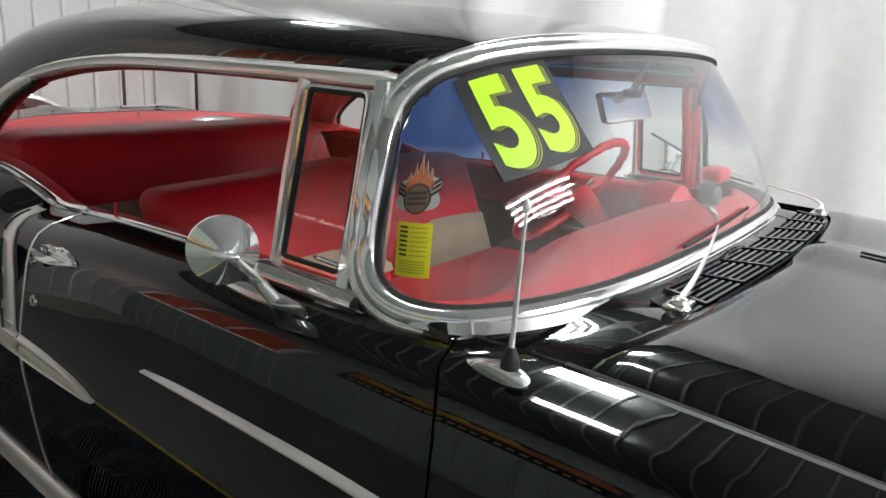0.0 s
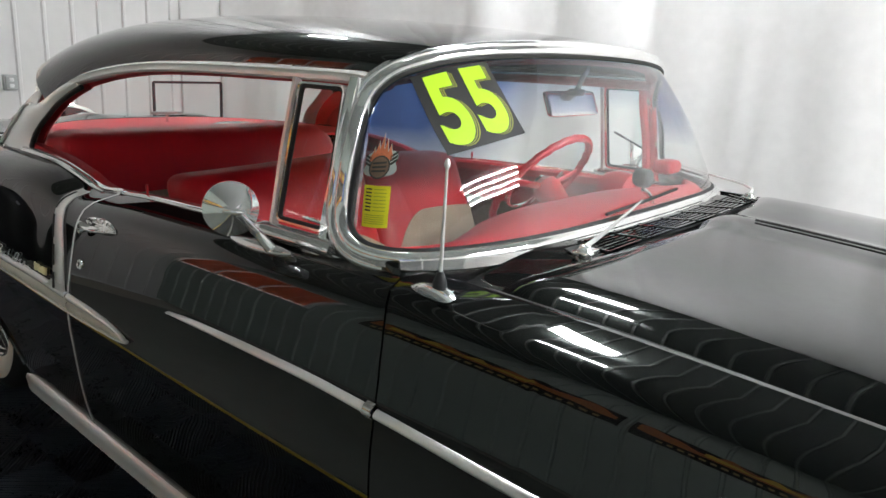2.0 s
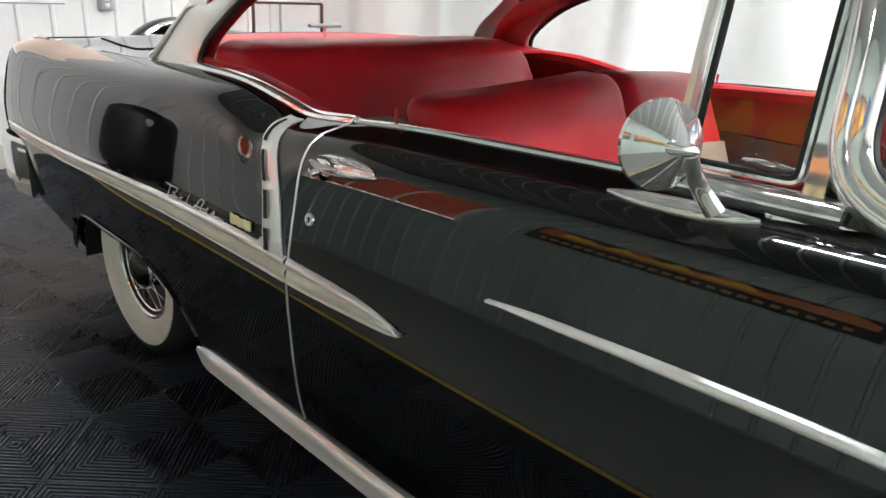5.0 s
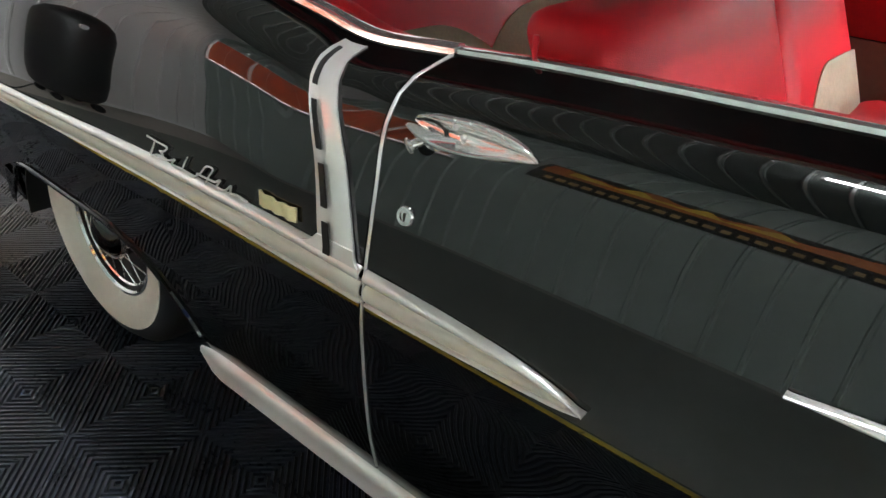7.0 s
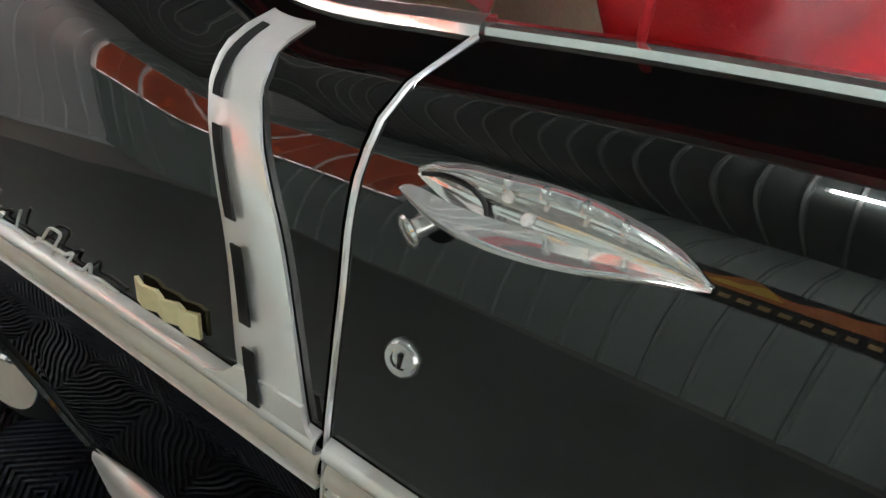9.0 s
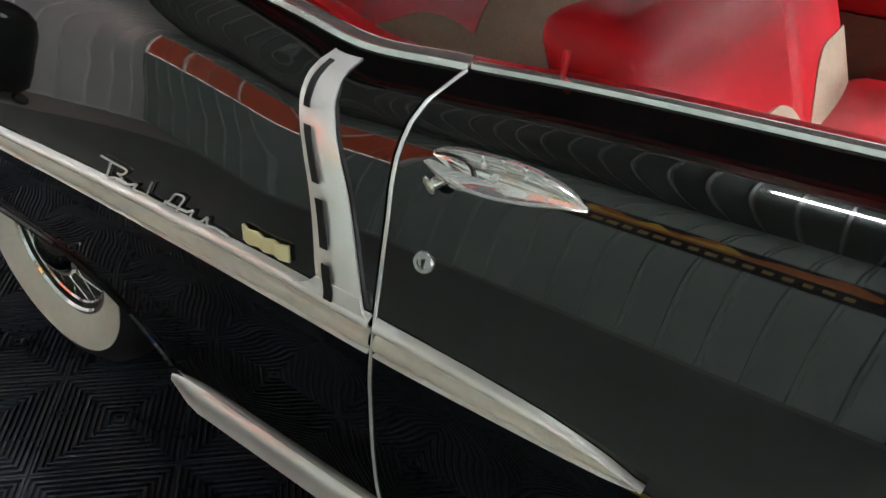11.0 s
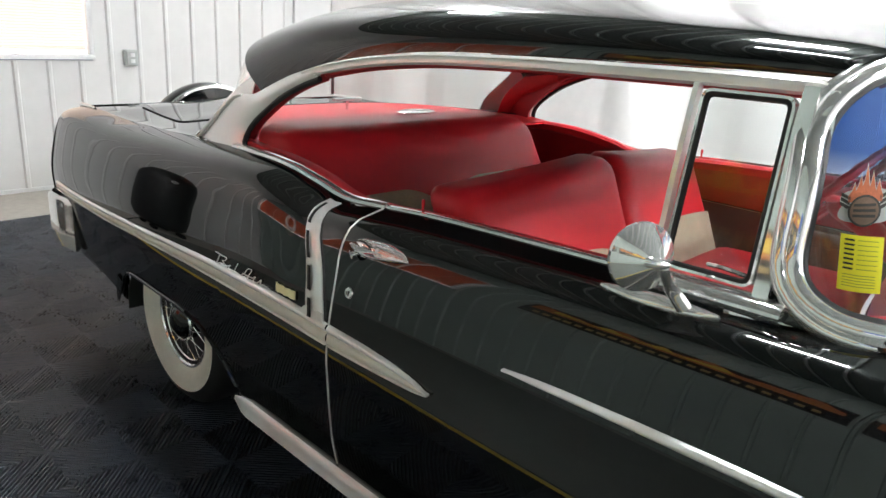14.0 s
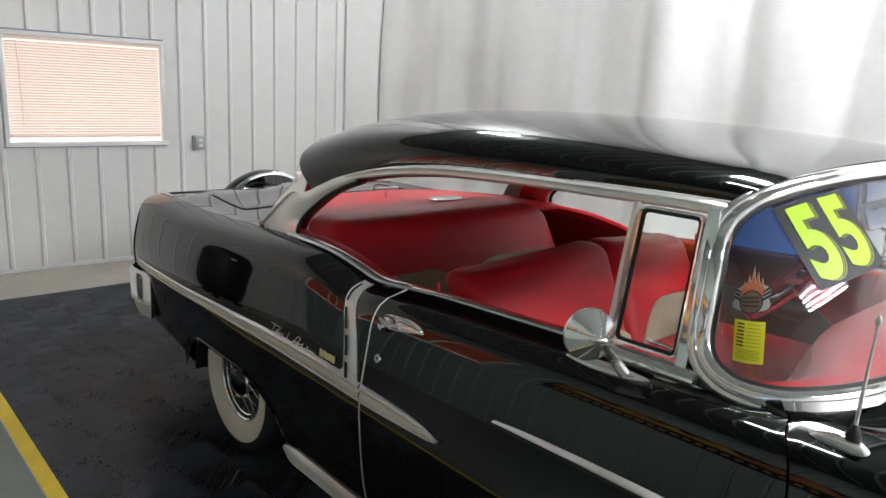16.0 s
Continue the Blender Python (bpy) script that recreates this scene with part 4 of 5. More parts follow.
# ---- door mirror ----
def door_mirror(sgn):
    g = (lambda b: b) if sgn < 0 else mirrored
    axis = Vector((0.83, -0.50, 0.10)).normalized()
    rot = axis.to_track_quat("Z", "Y").to_matrix().to_4x4()
    head = lathe([(0.050, -0.012), (0.055, -0.012), (0.0575, -0.006), (0.0565, 0.000), (0.047, 0.010), (0.011, 0.044), (0.004, 0.048)], 40)
    m = Matrix.Translation((1.757, -0.918, 1.112)) @ rot
    bmesh.ops.transform(head, matrix=m, verts=head.verts[:])
    root = part("door_mirror", g(head), M["chrome"], car, "round chrome door mirror with conical back", 30)
    gl = lathe([(0.0, -0.0125), (0.049, -0.0125), (0.049, -0.0115), (0.0, -0.0115)], 32)
    bmesh.ops.transform(gl, matrix=m, verts=gl.verts[:])
    part("mirror_glass", g(gl), M["mirror"], root)
    hub = Vector((1.757, -0.918, 1.112)) + axis * 0.040
    bm = lathe([(0.003, 0.022), (0.008, 0.016), (0.010, 0.0), (0.010, -0.012), (0.006, -0.018)], 16)
    bmesh.ops.transform(bm, matrix=Matrix.Translation(hub) @ Vector((0.75, 0.62, -0.1)).to_track_quat("Z", "Y").to_matrix().to_4x4(), verts=bm.verts[:])
    part("pivot", g(bm), M["chrome"], root)
    part("stalk", g(sweep(path3([hub + Vector((0.008, 0.01, -0.006)), (1.798, -0.880, 1.060), (1.815, -0.862, 1.030)], 12), ring(0.012, 12, 0.009), up=(0, -1, 0), scale=lambda t: 0.8 + 0.4 * t)), M["chrome"], root)

    def foot(u, v):
        x = lerp(1.650, 1.868, u)
        w = 0.0145 * math.sin(math.pi * min(1, 0.03 + 0.94 * u)) ** 0.6
        a = math.pi * v
        base = skin(x, 0.992)
        n = Vector((0, -0.62, 0.78))
        t = Vector((0, 0.78, 0.62))
        return base + t * (w * math.cos(a)) + n * (0.002 + 0.012 * math.sin(a) ** 0.7 * (0.5 + 0.5 * u))

    part("foot", g(grid(foot, 24, 10, 0.003)), M["chrome"], root)
    return root


door_mirror(-1)
door_mirror(1)

# ---- antenna ----
AB = Vector((2.248, -0.823, 1.040))


def ant_foot(u, v):
    a = 2 * math.pi * u
    r = 1 - v
    x, w = 0.031 * math.cos(a) * r - (0.040 * r * math.cos(a) ** 2 if math.cos(a) < 0 else 0), 0.017 * math.sin(a) * r
    n, t = Vector((0, -0.50, 0.866)), Vector((0, 0.866, 0.50))
    return AB + Vector((x, 0, 0)) + t * w + n * (-0.006 + 0.022 * (1 - r**2.2))


antenna = part("antenna", grid(ant_foot, 28, 8, closed_u=True), M["chrome"], car, "chrome radio antenna with black rubber base")
part("base_cone", lathe([(0.013, 0.0), (0.0125, 0.010), (0.009, 0.020), (0.006, 0.028), (0.003, 0.030)], 20, at=tuple(AB + Vector((0.004, -0.006, 0.012)))), M["rubber"], antenna)
mast0, mast1 = AB + Vector((0.004, -0.006, 0.035)), Vector((2.258, -0.836, 1.266))
for a, b, r in ((0, 0.42, 0.0036), (0.42, 0.72, 0.0030), (0.72, 1.0, 0.0024)):
    part("mast", sweep([mast0.lerp(mast1, a), mast0.lerp(mast1, b)], ring(r, 10), up=(0, 1, 0)), M["steel"], antenna)
part("tip", lathe([(0.0024, 0), (0.0050, 0.004), (0.0054, 0.009), (0.004, 0.014), (0.001, 0.018)], 14, at=tuple(mast1 - Vector((0, 0, 0.004)))), M["steel"], antenna)

# ---- cowl grille and wipers ----
def grille_pt(y, t):
    """A place on the cowl grille: y across the car, t from its front edge to its back edge."""
    x = lerp(hood_back(y) - 0.010, 2.320 - 0.06 * y * y, t)
    return Vector((x, y, lerp(hood_z(hood_back(y), 0.3), 1.079, t) + 0.003))


grille = part("cowl_grille", grid(lambda u, v: grille_pt(lerp(-0.50, 0.50, u), lerp(-0.05, 1.05, v)) - Vector((0, 0, 0.004)), 40, 4, 0.003), M["ink"], car, "slotted cowl vent grille")
for j in range(7):
    part("slat", sweep([grille_pt(y, (j + 0.0) / 6) for y in np.linspace(-0.50 + 0.012 * j, 0.50 - 0.012 * j, 40)], [(-0.0032, -0.002), (0.0032, -0.002), (0.0026, 0.004), (-0.0026, 0.004)]), M["paint"], grille)
for j in range(8):
    y = -0.45 + j * 0.1286
    part("crossbar", sweep([grille_pt(y, t) for t in np.linspace(-0.03, 1.03, 8)], [(-0.0055, -0.002), (0.0055, -0.002), (0.0045, 0.0062), (-0.0045, 0.0062)]), M["paint"], grille)


def wiper(sgn):
    y0 = -0.505 if sgn < 0 else 0.49
    piv = Vector((2.352, y0, 1.076))
    root = part("wiper", lathe([(0.019, -0.01), (0.019, 0.006), (0.014, 0.012), (0.012, 0.019), (0.007, 0.022)], 20, at=tuple(piv)), M["chrome"], car, "chrome windshield wiper")
    s0 = 0.5 + 0.5 * (y0 / 0.80) * 0.86
    tip = ws_point(s0 + 0.235, 0.080, 0.012)
    elbow = piv + Vector((-0.004, 0.035, 0.022))
    part("arm", sweep(path3([piv + Vector((0, 0, 0.018)), elbow, elbow.lerp(tip, 0.5) + Vector((0.006, 0, 0.004)), tip], 18), [(-0.005, -0.0025), (0.005, -0.0025), (0.004, 0.003), (-0.004, 0.003)], scale=lambda t: 0.95 - 0.5 * t), M["steel"], root)
    part("blade", sweep([ws_point(s0 + 0.145 + 0.21 * i / 16, 0.040 + 0.05 * i / 16, 0.008) for i in range(17)], ring(0.0042, 6)), M["rubber"], root)
    part("bracket", box(0.034, 0.060, 0.012, tuple(piv + Vector((-0.004, 0.012, 0.004))), 0.004), M["chrome"], root)


wiper(-1)
wiper(1)
part("hood_spear", sweep([(x, 0, hood_z(x, 0) + 0.004) for x in np.linspace(2.52, 3.4, 20)], ring(0.004, 8, 0.003)), M["black"], car, "thin dark strip along the hood")


# ---- stickers on the windshield, inside of the glass ----
def on_glass(s, v, out=-0.003):
    return ws_point(s, v, out)


def quad_fn(c, out):
    tl, tr, br, bl = c

    def fn(u, v):
        s = lerp(lerp(tl[0], tr[0], u), lerp(bl[0], br[0], u), v)
        w = lerp(lerp(tl[1], tr[1], u), lerp(bl[1], br[1], u), v)
        return on_glass(s, w, out)

    return fn


DECAL = [(0.069, 0.967), (0.194, 0.981), (0.245, 0.567), (0.130, 0.490)]
decal = part("number_decal", grid(quad_fn(DECAL, 0.0035), 12, 12, 0.0006), M["ink"], car, "neon yellow number 55 decal on the glass")


def glyph(text):
    cu = bpy.data.curves.new("glyph", "FONT")
    cu.body, cu.size, cu.offset = text, 1.0, 0.035
    ob = bpy.data.objects.new("glyph", cu)
    me = ob.to_mesh()
    bm = bmesh.new()
    bm.from_mesh(me)
    ob.to_mesh_clear()
    bpy.data.objects.remove(ob)
    bpy.data.curves.remove(cu)
    bmesh.ops.triangulate(bm, faces=bm.faces[:])
    return bm


def lettering(text, fn, lift=None):
    """Characters spread over a patch fn(u, v), v downwards."""
    bm = glyph(text)
    bmesh.ops.subdivide_edges(bm, edges=bm.edges[:], cuts=1)
    xs, ys = [v.co.x for v in bm.verts], [v.co.y for v in bm.verts]
    x0, x1, y0, y1 = min(xs), max(xs), min(ys), max(ys)
    for v in bm.verts:
        v.co = fn((v.co.x - x0) / (x1 - x0), 1 - (v.co.y - y0) / (y1 - y0))
    return bm




def in_decal(u0, u1, v0, v1, out):
    """A patch of the decal between shares of its width and height."""
    fn = quad_fn(DECAL, out)
    return lambda u, v: fn(lerp(u0, u1, u), lerp(v0, v1, v))


for u0, u1, v0, v1 in ((0.085, 0.455, 0.05, 0.935), (0.540, 0.915, 0.04, 0.915)):
    fig = part("figure", lettering("5", in_decal(u0, u1, v0, v1, 0.0052)), M["neon"], decal)
    for k in range(5):
        d = 0.012 * (k + 1)
        part("figure_shadow", lettering("5", in_decal(u0 + d, u1 + d, v0 + d * 0.55, v1 + d * 0.55, 0.0050 - 0.00022 * k)), M["olive" if k % 2 else "ink"], decal)

label_q = [(0.0312, 0.355), (0.0660, 0.349), (0.0668, 0.114), (0.0358, 0.098)]
note = part("window_label", grid(quad_fn(label_q, 0.0035), 6, 6, 0.0006), M["sticker"], car, "yellow paper label with small print")
fq = quad_fn(label_q, 0.0048)
random.seed(4)
for r in range(7):
    v = 0.07 + r * 0.085
    part("print", grid(lambda a, b: fq(lerp(0.10, 0.34, a), lerp(v, v + 0.035, b)), 2, 1), M["ink"], note)
    part("print", grid(lambda a, b: fq(lerp(0.42, 0.88, a), lerp(v + 0.008, v + 0.022, b)), 2, 1), M["olive"], note)
for r in range(5):
    v = 0.70 + r * 0.05
    part("print", grid(lambda a, b: fq(lerp(0.10, 0.86, a), lerp(v, v + 0.014, b)), 2, 1), M["olive"], note)


def disc_on_glass(s0, v0, rs, rv, out, n=28, shape=lambda a: 1.0):
    bm = bmesh.new()
    c = bm.verts.new(on_glass(s0, v0, out))
    rim = [bm.verts.new(on_glass(s0 + rs * shape(2 * math.pi * i / n) * math.cos(2 * math.pi * i / n), v0 + rv * shape(2 * math.pi * i / n) * math.sin(2 * math.pi * i / n), out)) for i in range(n)]
    for i in range(n):
        bm.faces.new((c, rim[i], rim[(i + 1) % n]))
    return bm


emblem = part("emblem_sticker", disc_on_glass(0.0475, 0.480, 0.0245, 0.105, 0.0034, 48, lambda a: 0.74 + 0.26 * max(abs(math.cos(a - 0.5)), abs(math.cos(a - 2.64))) ** 10 + 0.10 * max(0, math.sin(a)) ** 4), M["grey"], car, "round emblem sticker with flames and pistons")
for k, (ds, h) in enumerate(((-0.011, 0.085), (-0.0055, 0.12), (0.0, 0.16), (0.0055, 0.125), (0.011, 0.09))):
    for out, w, m in ((0.0040, 1.35, "grey"), (0.0046, 1.0, "flame")):
        bm = bmesh.new()
        loop = [(ds - 0.0035 * w, 0.50), (ds - 0.0040 * w, 0.50 + h * 0.35), (ds - 0.0012 * w, 0.50 + h * 0.62), (ds + 0.0008, 0.50 + h * (1.0 if w == 1.0 else 1.08)), (ds + 0.0026 * w, 0.50 + h * 0.5), (ds + 0.0042 * w, 0.50 + h * 0.3), (ds + 0.0035 * w, 0.50)]
        bm.faces.new([bm.verts.new(on_glass(0.0475 + a, v, out)) for a, v in loop])
        part("flame", bm, M[m], emblem)
part("disc", disc_on_glass(0.0475, 0.462, 0.0140, 0.070, 0.0052), M["badge"], emblem)
part("inner_disc", disc_on_glass(0.0475, 0.462, 0.0122, 0.061, 0.0056), M["brown"], emblem)
for z in (0.440, 0.464, 0.488):
    part("bar", grid(lambda a, b: on_glass(lerp(0.0380, 0.0570, a), z + lerp(-0.006, 0.006, b), 0.0061), 4, 1), M["badge"], emblem)
for s_, tilt in ((0.0300, 1), (0.0650, -1)):
    for k in range(3):
        part("piston", grid(lambda a, b: on_glass(s_ + lerp(-0.0045, 0.0045, a), 0.485 + k * 0.022 + tilt * lerp(0.012, -0.012, a) + lerp(-0.008, 0.008, b), 0.0046), 2, 1), M["badge"], emblem)


# ---- wheels ----
def wheel(x, sgn):
    cy, cz = sgn * 0.755, 0.338
    g = (lambda b: b) if sgn < 0 else mirrored
    # built for the near side: outer face towards -y
    def ringed(prof, n=56):
        return lathe(prof, n, "y", (x, -0.755, cz), hoop=prof[0][0] > 0)

    root = part("wheel", g(ringed([(0.0, -0.030), (0.13, -0.030), (0.155, -0.020), (0.172, -0.045), (0.186, -0.060), (0.190, -0.050), (0.186, 0.05), (0.0, 0.05)])), M["black"], car, "wire wheel with wide whitewall tyre")
    part("tyre", g(ringed([(0.190, -0.062), (0.208, -0.080), (0.252, -0.090), (0.288, -0.080), (0.311, -0.058), (0.318, -0.03), (0.318, 0.03), (0.308, 0.06), (0.26, 0.09), (0.19, 0.07)])), M["tyre"], root, "black rubber tyre")
    part("whitewall", g(ringed([(0.178, -0.063), (0.188, -0.071), (0.204, -0.0835), (0.236, -0.0915), (0.262, -0.0900), (0.2625, -0.086), (0.236, -0.087), (0.200, -0.078), (0.184, -0.060)])), M["whitewall"], root, "wide cream whitewall band")
    part("rim_ring", g(ringed([(0.166, -0.060), (0.171, -0.066), (0.178, -0.066), (0.180, -0.058), (0.170, -0.050)])), M["chrome"], root)
    part("rim_ring", g(ringed([(0.150, -0.050), (0.154, -0.054), (0.158, -0.050), (0.154, -0.046)])), M["chrome"], root)
    part("hub_cap", g(ringed([(0.0, -0.098), (0.030, -0.097), (0.052, -0.088), (0.066, -0.070), (0.072, -0.050), (0.072, -0.03)], 32)), M["paint"], root, "black domed hub cap")
    part("hub_ring", g(ringed([(0.066, -0.072), (0.073, -0.074), (0.077, -0.066), (0.074, -0.056)], 32)), M["chrome"], root)
    for i in range(20):
        a = 2 * math.pi * i / 20
        b = a + (0.34 if i % 2 else -0.34)
        p = Vector((x + 0.072 * math.cos(a), -0.755 - 0.058, cz + 0.072 * math.sin(a)))
        q = Vector((x + 0.153 * math.cos(b), -0.755 - 0.046, cz + 0.153 * math.sin(b)))
        part("spoke", g(sweep([p, q], ring(0.0024, 5), up=(0, 1, 0))), M["chrome"], root)


for x in (-0.06, 2.92):
    for sgn in (-1, 1):
        wheel(x, sgn)


# wheel housings
def house_fn(u, v, cx):
    a = math.pi * u
    r = 0.40
    return (cx + r * math.cos(a), lerp(-0.885, -0.50, v), 0.30 + 0.32 * math.sin(a))


for cx in (0.03, 2.93):
    both("wheel_house", lambda: grid(lambda u, v: house_fn(u, v, cx), 24, 3, 0.004), M["seam"])
part("chassis", box(4.3, 1.30, 0.10, (1.15, 0, 0.27), 0.01), M["seam"], car)


# ---- rear bumper, mud flap, spare wheel carrier ----
def bumper():
    bm = bmesh.new()
    pts = path3([(-0.915, -0.868, 0.490), (-1.06, -0.888, 0.492), (-1.19, -0.870, 0.490), (-1.262, -0.79, 0.486), (-1.30, -0.5, 0.48), (-1.31, 0, 0.48)], 40)
    sweep(pts, [(0.0, -0.112), (0.014, -0.100), (0.022, -0.060), (0.024, -0.010), (0.022, 0.030), (0.034, 0.050), (0.038, 0.080), (0.026, 0.108), (0.006, 0.116), (-0.010, 0.100), (-0.010, -0.108)], bm=bm)
    return bm


both("rear_bumper", bumper, M["chrome"], "chrome wraparound rear bumper", 50)
both("bumper_guard", lambda: box(0.075, 0.100, 0.24, (-1.268, -0.60, 0.475), 0.036, segs=5), M["chrome"])
both("lower_valance", lambda: grid(lambda u, v: skin(lerp(-1.18, -0.42, u), lerp(0.30 + 0.02 * u, 0.45, v), -0.03), 14, 4, 0.006), M["paint"])
both("flare_tip", lambda: sweep(path3([(-0.40, -0.895, 0.42), (-0.425, -0.893, 0.365), (-0.46, -0.885, 0.325), (-0.475, -0.88, 0.30)], 10), [(0.004, -0.02), (0.004, 0.02), (-0.004, 0.02), (-0.004, -0.02)], up=(1, 0, 0), scale=lambda t: 1.2 - 0.8 * t), M["paint"])
both("arch_lip", lambda: sweep([skin(x, quarter_low(x) + 0.004, 0.002) for x in np.linspace(-0.375, 0.44, 50)], ring(0.006, 6), up=(0, -1, 0)), M["paint"])
both("fin_cap", lambda: sweep([skin(x, 1.004, -0.015) + Vector((0, 0, 0.004)) for x in np.linspace(-1.205, -0.98, 12)], ring(0.012, 8), scale=lambda t: 1.1 - 0.7 * t), M["chrome"], "chrome tail lamp hood")

spare = part("spare_wheel_cover", lathe([(0.0, -0.10), (0.26, -0.10), (0.335, -0.075), (0.355, -0.02), (0.355, 0.03), (0.33, 0.08), (0.25, 0.095), (0.0, 0.10)], 56, "x", (-1.40, 0.02, 0.690)), M["paint"], car, "black spare wheel cover mounted behind the trunk")
# bright ring added where a highlight arc lies on the cover
part("highlight_ring", lathe([(0.345, 0.060), (0.352, 0.066), (0.346, 0.075), (0.334, 0.078)], 56, "x", (-1.40, 0.02, 0.690), hoop=True), M["chrome"], spare)
part("carrier", box(0.22, 0.5, 0.06, (-1.30, 0.0, 0.42), 0.015), M["chrome"], car)


# ---- interior ----
def cushion(sx, sy, sz, r, at, shape=None, segs=6, cuts=6):
    """A padded block: a cube cut fine, its corners rounded, then shaped by shape(p)."""
    bm = bmesh.new()
    bmesh.ops.create_cube(bm, size=2.0)
    bmesh.ops.subdivide_edges(bm, edges=bm.edges[:], cuts=cuts * 2, use_grid_fill=True)
    h = Vector((sx / 2, sy / 2, sz / 2))
    for v in bm.verts:
        p = Vector((v.co.x * h.x, v.co.y * h.y, v.co.z * h.z))
        core = Vector([max(-h[k] + r, min(h[k] - r, p[k])) for k in range(3)])
        d = p - core
        if d.length > 1e-9:
            m = max(abs(d[k]) for k in range(3))
            p = core + d.normalized() * m
        v.co = p
        if shape:
            v.co = shape(v.co)
        v.co += Vector(at)
    return bm


def front_back(y0, y1):
    yc, w = (y0 + y1) / 2, abs(y1 - y0)
    sgn = 1 if yc > 0 else -1

    def shape(p):
        q = p.copy()
        e = p.y * sgn / (w / 2)
        top = max(0, p.z + 0.05) / 0.28
        q.z -= 0.030 * max(0, e * 0.5 + 0.5) * top
        q.x += -0.42 * (p.z - 0.23) + 0.018 * (1 - (p.y / (w / 2)) ** 2)
        return q

    return cushion(0.15, w, 0.46, 0.050, (1.045, yc, 0.845), shape, cuts=12)


FRONT_BACKS = ((-0.655, 0.063), (0.067, 0.605))
front_seat = part("front_seat", cushion(0.56, 1.30, 0.20, 0.07, (1.53, 0, 0.645), lambda p: Vector((p.x, p.y, p.z + 0.04 * p.x)), cuts=8), M["red"], car, "red vinyl front bench seat with tan inserts")
for y0, y1 in FRONT_BACKS:
    part("backrest", front_back(y0, y1), M["red"], front_seat)


def front_face(y, z, out=0.0):
    y0, y1 = FRONT_BACKS[1 if y > 0.065 else 0]
    w, yc = y1 - y0, (y0 + y1) / 2
    k = (y - yc) / (w / 2)
    return Vector((1.045 + 0.075 - 0.42 * (z - 0.845 - 0.23) + 0.018 * (1 - k * k) + out, y, z))


def insert(face, y_in, y_out, top, low, bend):
    """A cloth insert: flat top towards the outside, falling in a curve towards the inside."""

    def fn(u, v):
        y = lerp(y_in, y_out, u)
        zt = low + (top - low) * (min(1, u / bend) * (2 - min(1, u / bend)) if u < bend else 1 - 0.10 * ((u - bend) / (1 - bend)) ** 2)
        return face(y, lerp(low - 0.02, zt, v), 0.004)

    return grid(fn, 30, 8, 0.004)


part("insert", insert(front_face, 0.090, 0.580, 0.866, 0.690, 0.42), M["tan"], front_seat, "tan cloth insert")
part("insert", insert(front_face, 0.050, -0.635, 0.850, 0.765, 0.40), M["tan"], front_seat, "tan cloth insert")


def rear_face(y, z, out=0.0):
    return Vector((0.472 - 0.52 * (z - 1.05) + 0.02 * (1 - (y / 0.66) ** 2) + out, y, z))


def rear_shape(p):
    q = p.copy()
    q.x += -0.52 * (p.z - 0.22) + 0.02 * (1 - (p.y / 0.66) ** 2)
    e = max(0, p.y - 0.43) / 0.20
    q.z -= 0.045 * e * e * max(0, p.z) / 0.22
    return q


rear_seat = part("rear_seat", cushion(0.22, 1.205, 0.515, 0.055, (0.355, -0.1025, 0.842), rear_shape, cuts=10), M["red"], car, "red vinyl rear bench seat with tan inserts")
part("cushion", cushion(0.50, 1.30, 0.20, 0.06, (0.72, 0, 0.60), cuts=6), M["tan"], rear_seat, "tan cloth seat cushion")
part("insert", insert(rear_face, -0.158, -0.66, 0.902, 0.835, 0.36), M["tan"], rear_seat, "tan cloth insert")
part("insert", insert(rear_face, -0.156, 0.470, 0.914, 0.835, 0.36), M["tan"], rear_seat, "tan cloth insert")
part("insert_base", grid(lambda u, v: rear_face(lerp(-0.66, 0.50, u), lerp(0.64, 0.83, v), 0.0035), 20, 4, 0.004), M["tan"], rear_seat)

# package tray, speaker and the high lamp
def tray_fn(u, v):
    s = lerp(-1, 1, u)
    xb = -0.37 + 0.57 * abs(s) ** 3
    return (lerp(xb, 0.36, v), 0.735 * s, 1.045 + 0.012 * (1 - v))


part("package_tray", grid(tray_fn, 30, 6, 0.01), M["red"], car, "red package tray behind the rear seat")


def oval(cx, cy, z, rx, ry, h, n=32):
    bm = lathe([(0.0, h), (0.8, h), (1.0, 0.0)], n)
    for v in bm.verts:
        v.co = Vector((cx + v.co.x * rx, cy + v.co.y * ry, z + v.co.z))
    return bm


part("speaker_grille", oval(-0.02, 0.28, 1.058, 0.055, 0.105, 0.006), M["steel"], car, "oval metal speaker grille")
part("high_lamp", box(0.022, 0.15, 0.014, (-0.19, 0.03, 1.098), 0.005), M["grey"], car, "slim grey lamp behind the rear glass")
part("high_lamp_stem", sweep([(-0.19, 0.03, 1.055), (-0.19, 0.03, 1.095)], ring(0.006, 8), up=(0, 1, 0)), M["chrome"], car)


# side trim panels, sill rails, pillars
def card(x0, x1, z0, z1, y_in, dx=0.0):
    def fn(u, v):
        x = lerp(x0, x1, u)
        z = lerp(z0, min(z1, SHOULDER(x) - 0.02) if z1 > 0.9 else z1, v)
        return (x, -(y_in - 0.02 * (v - 0.5)), z)

    return grid(fn, 24, 6, 0.010)


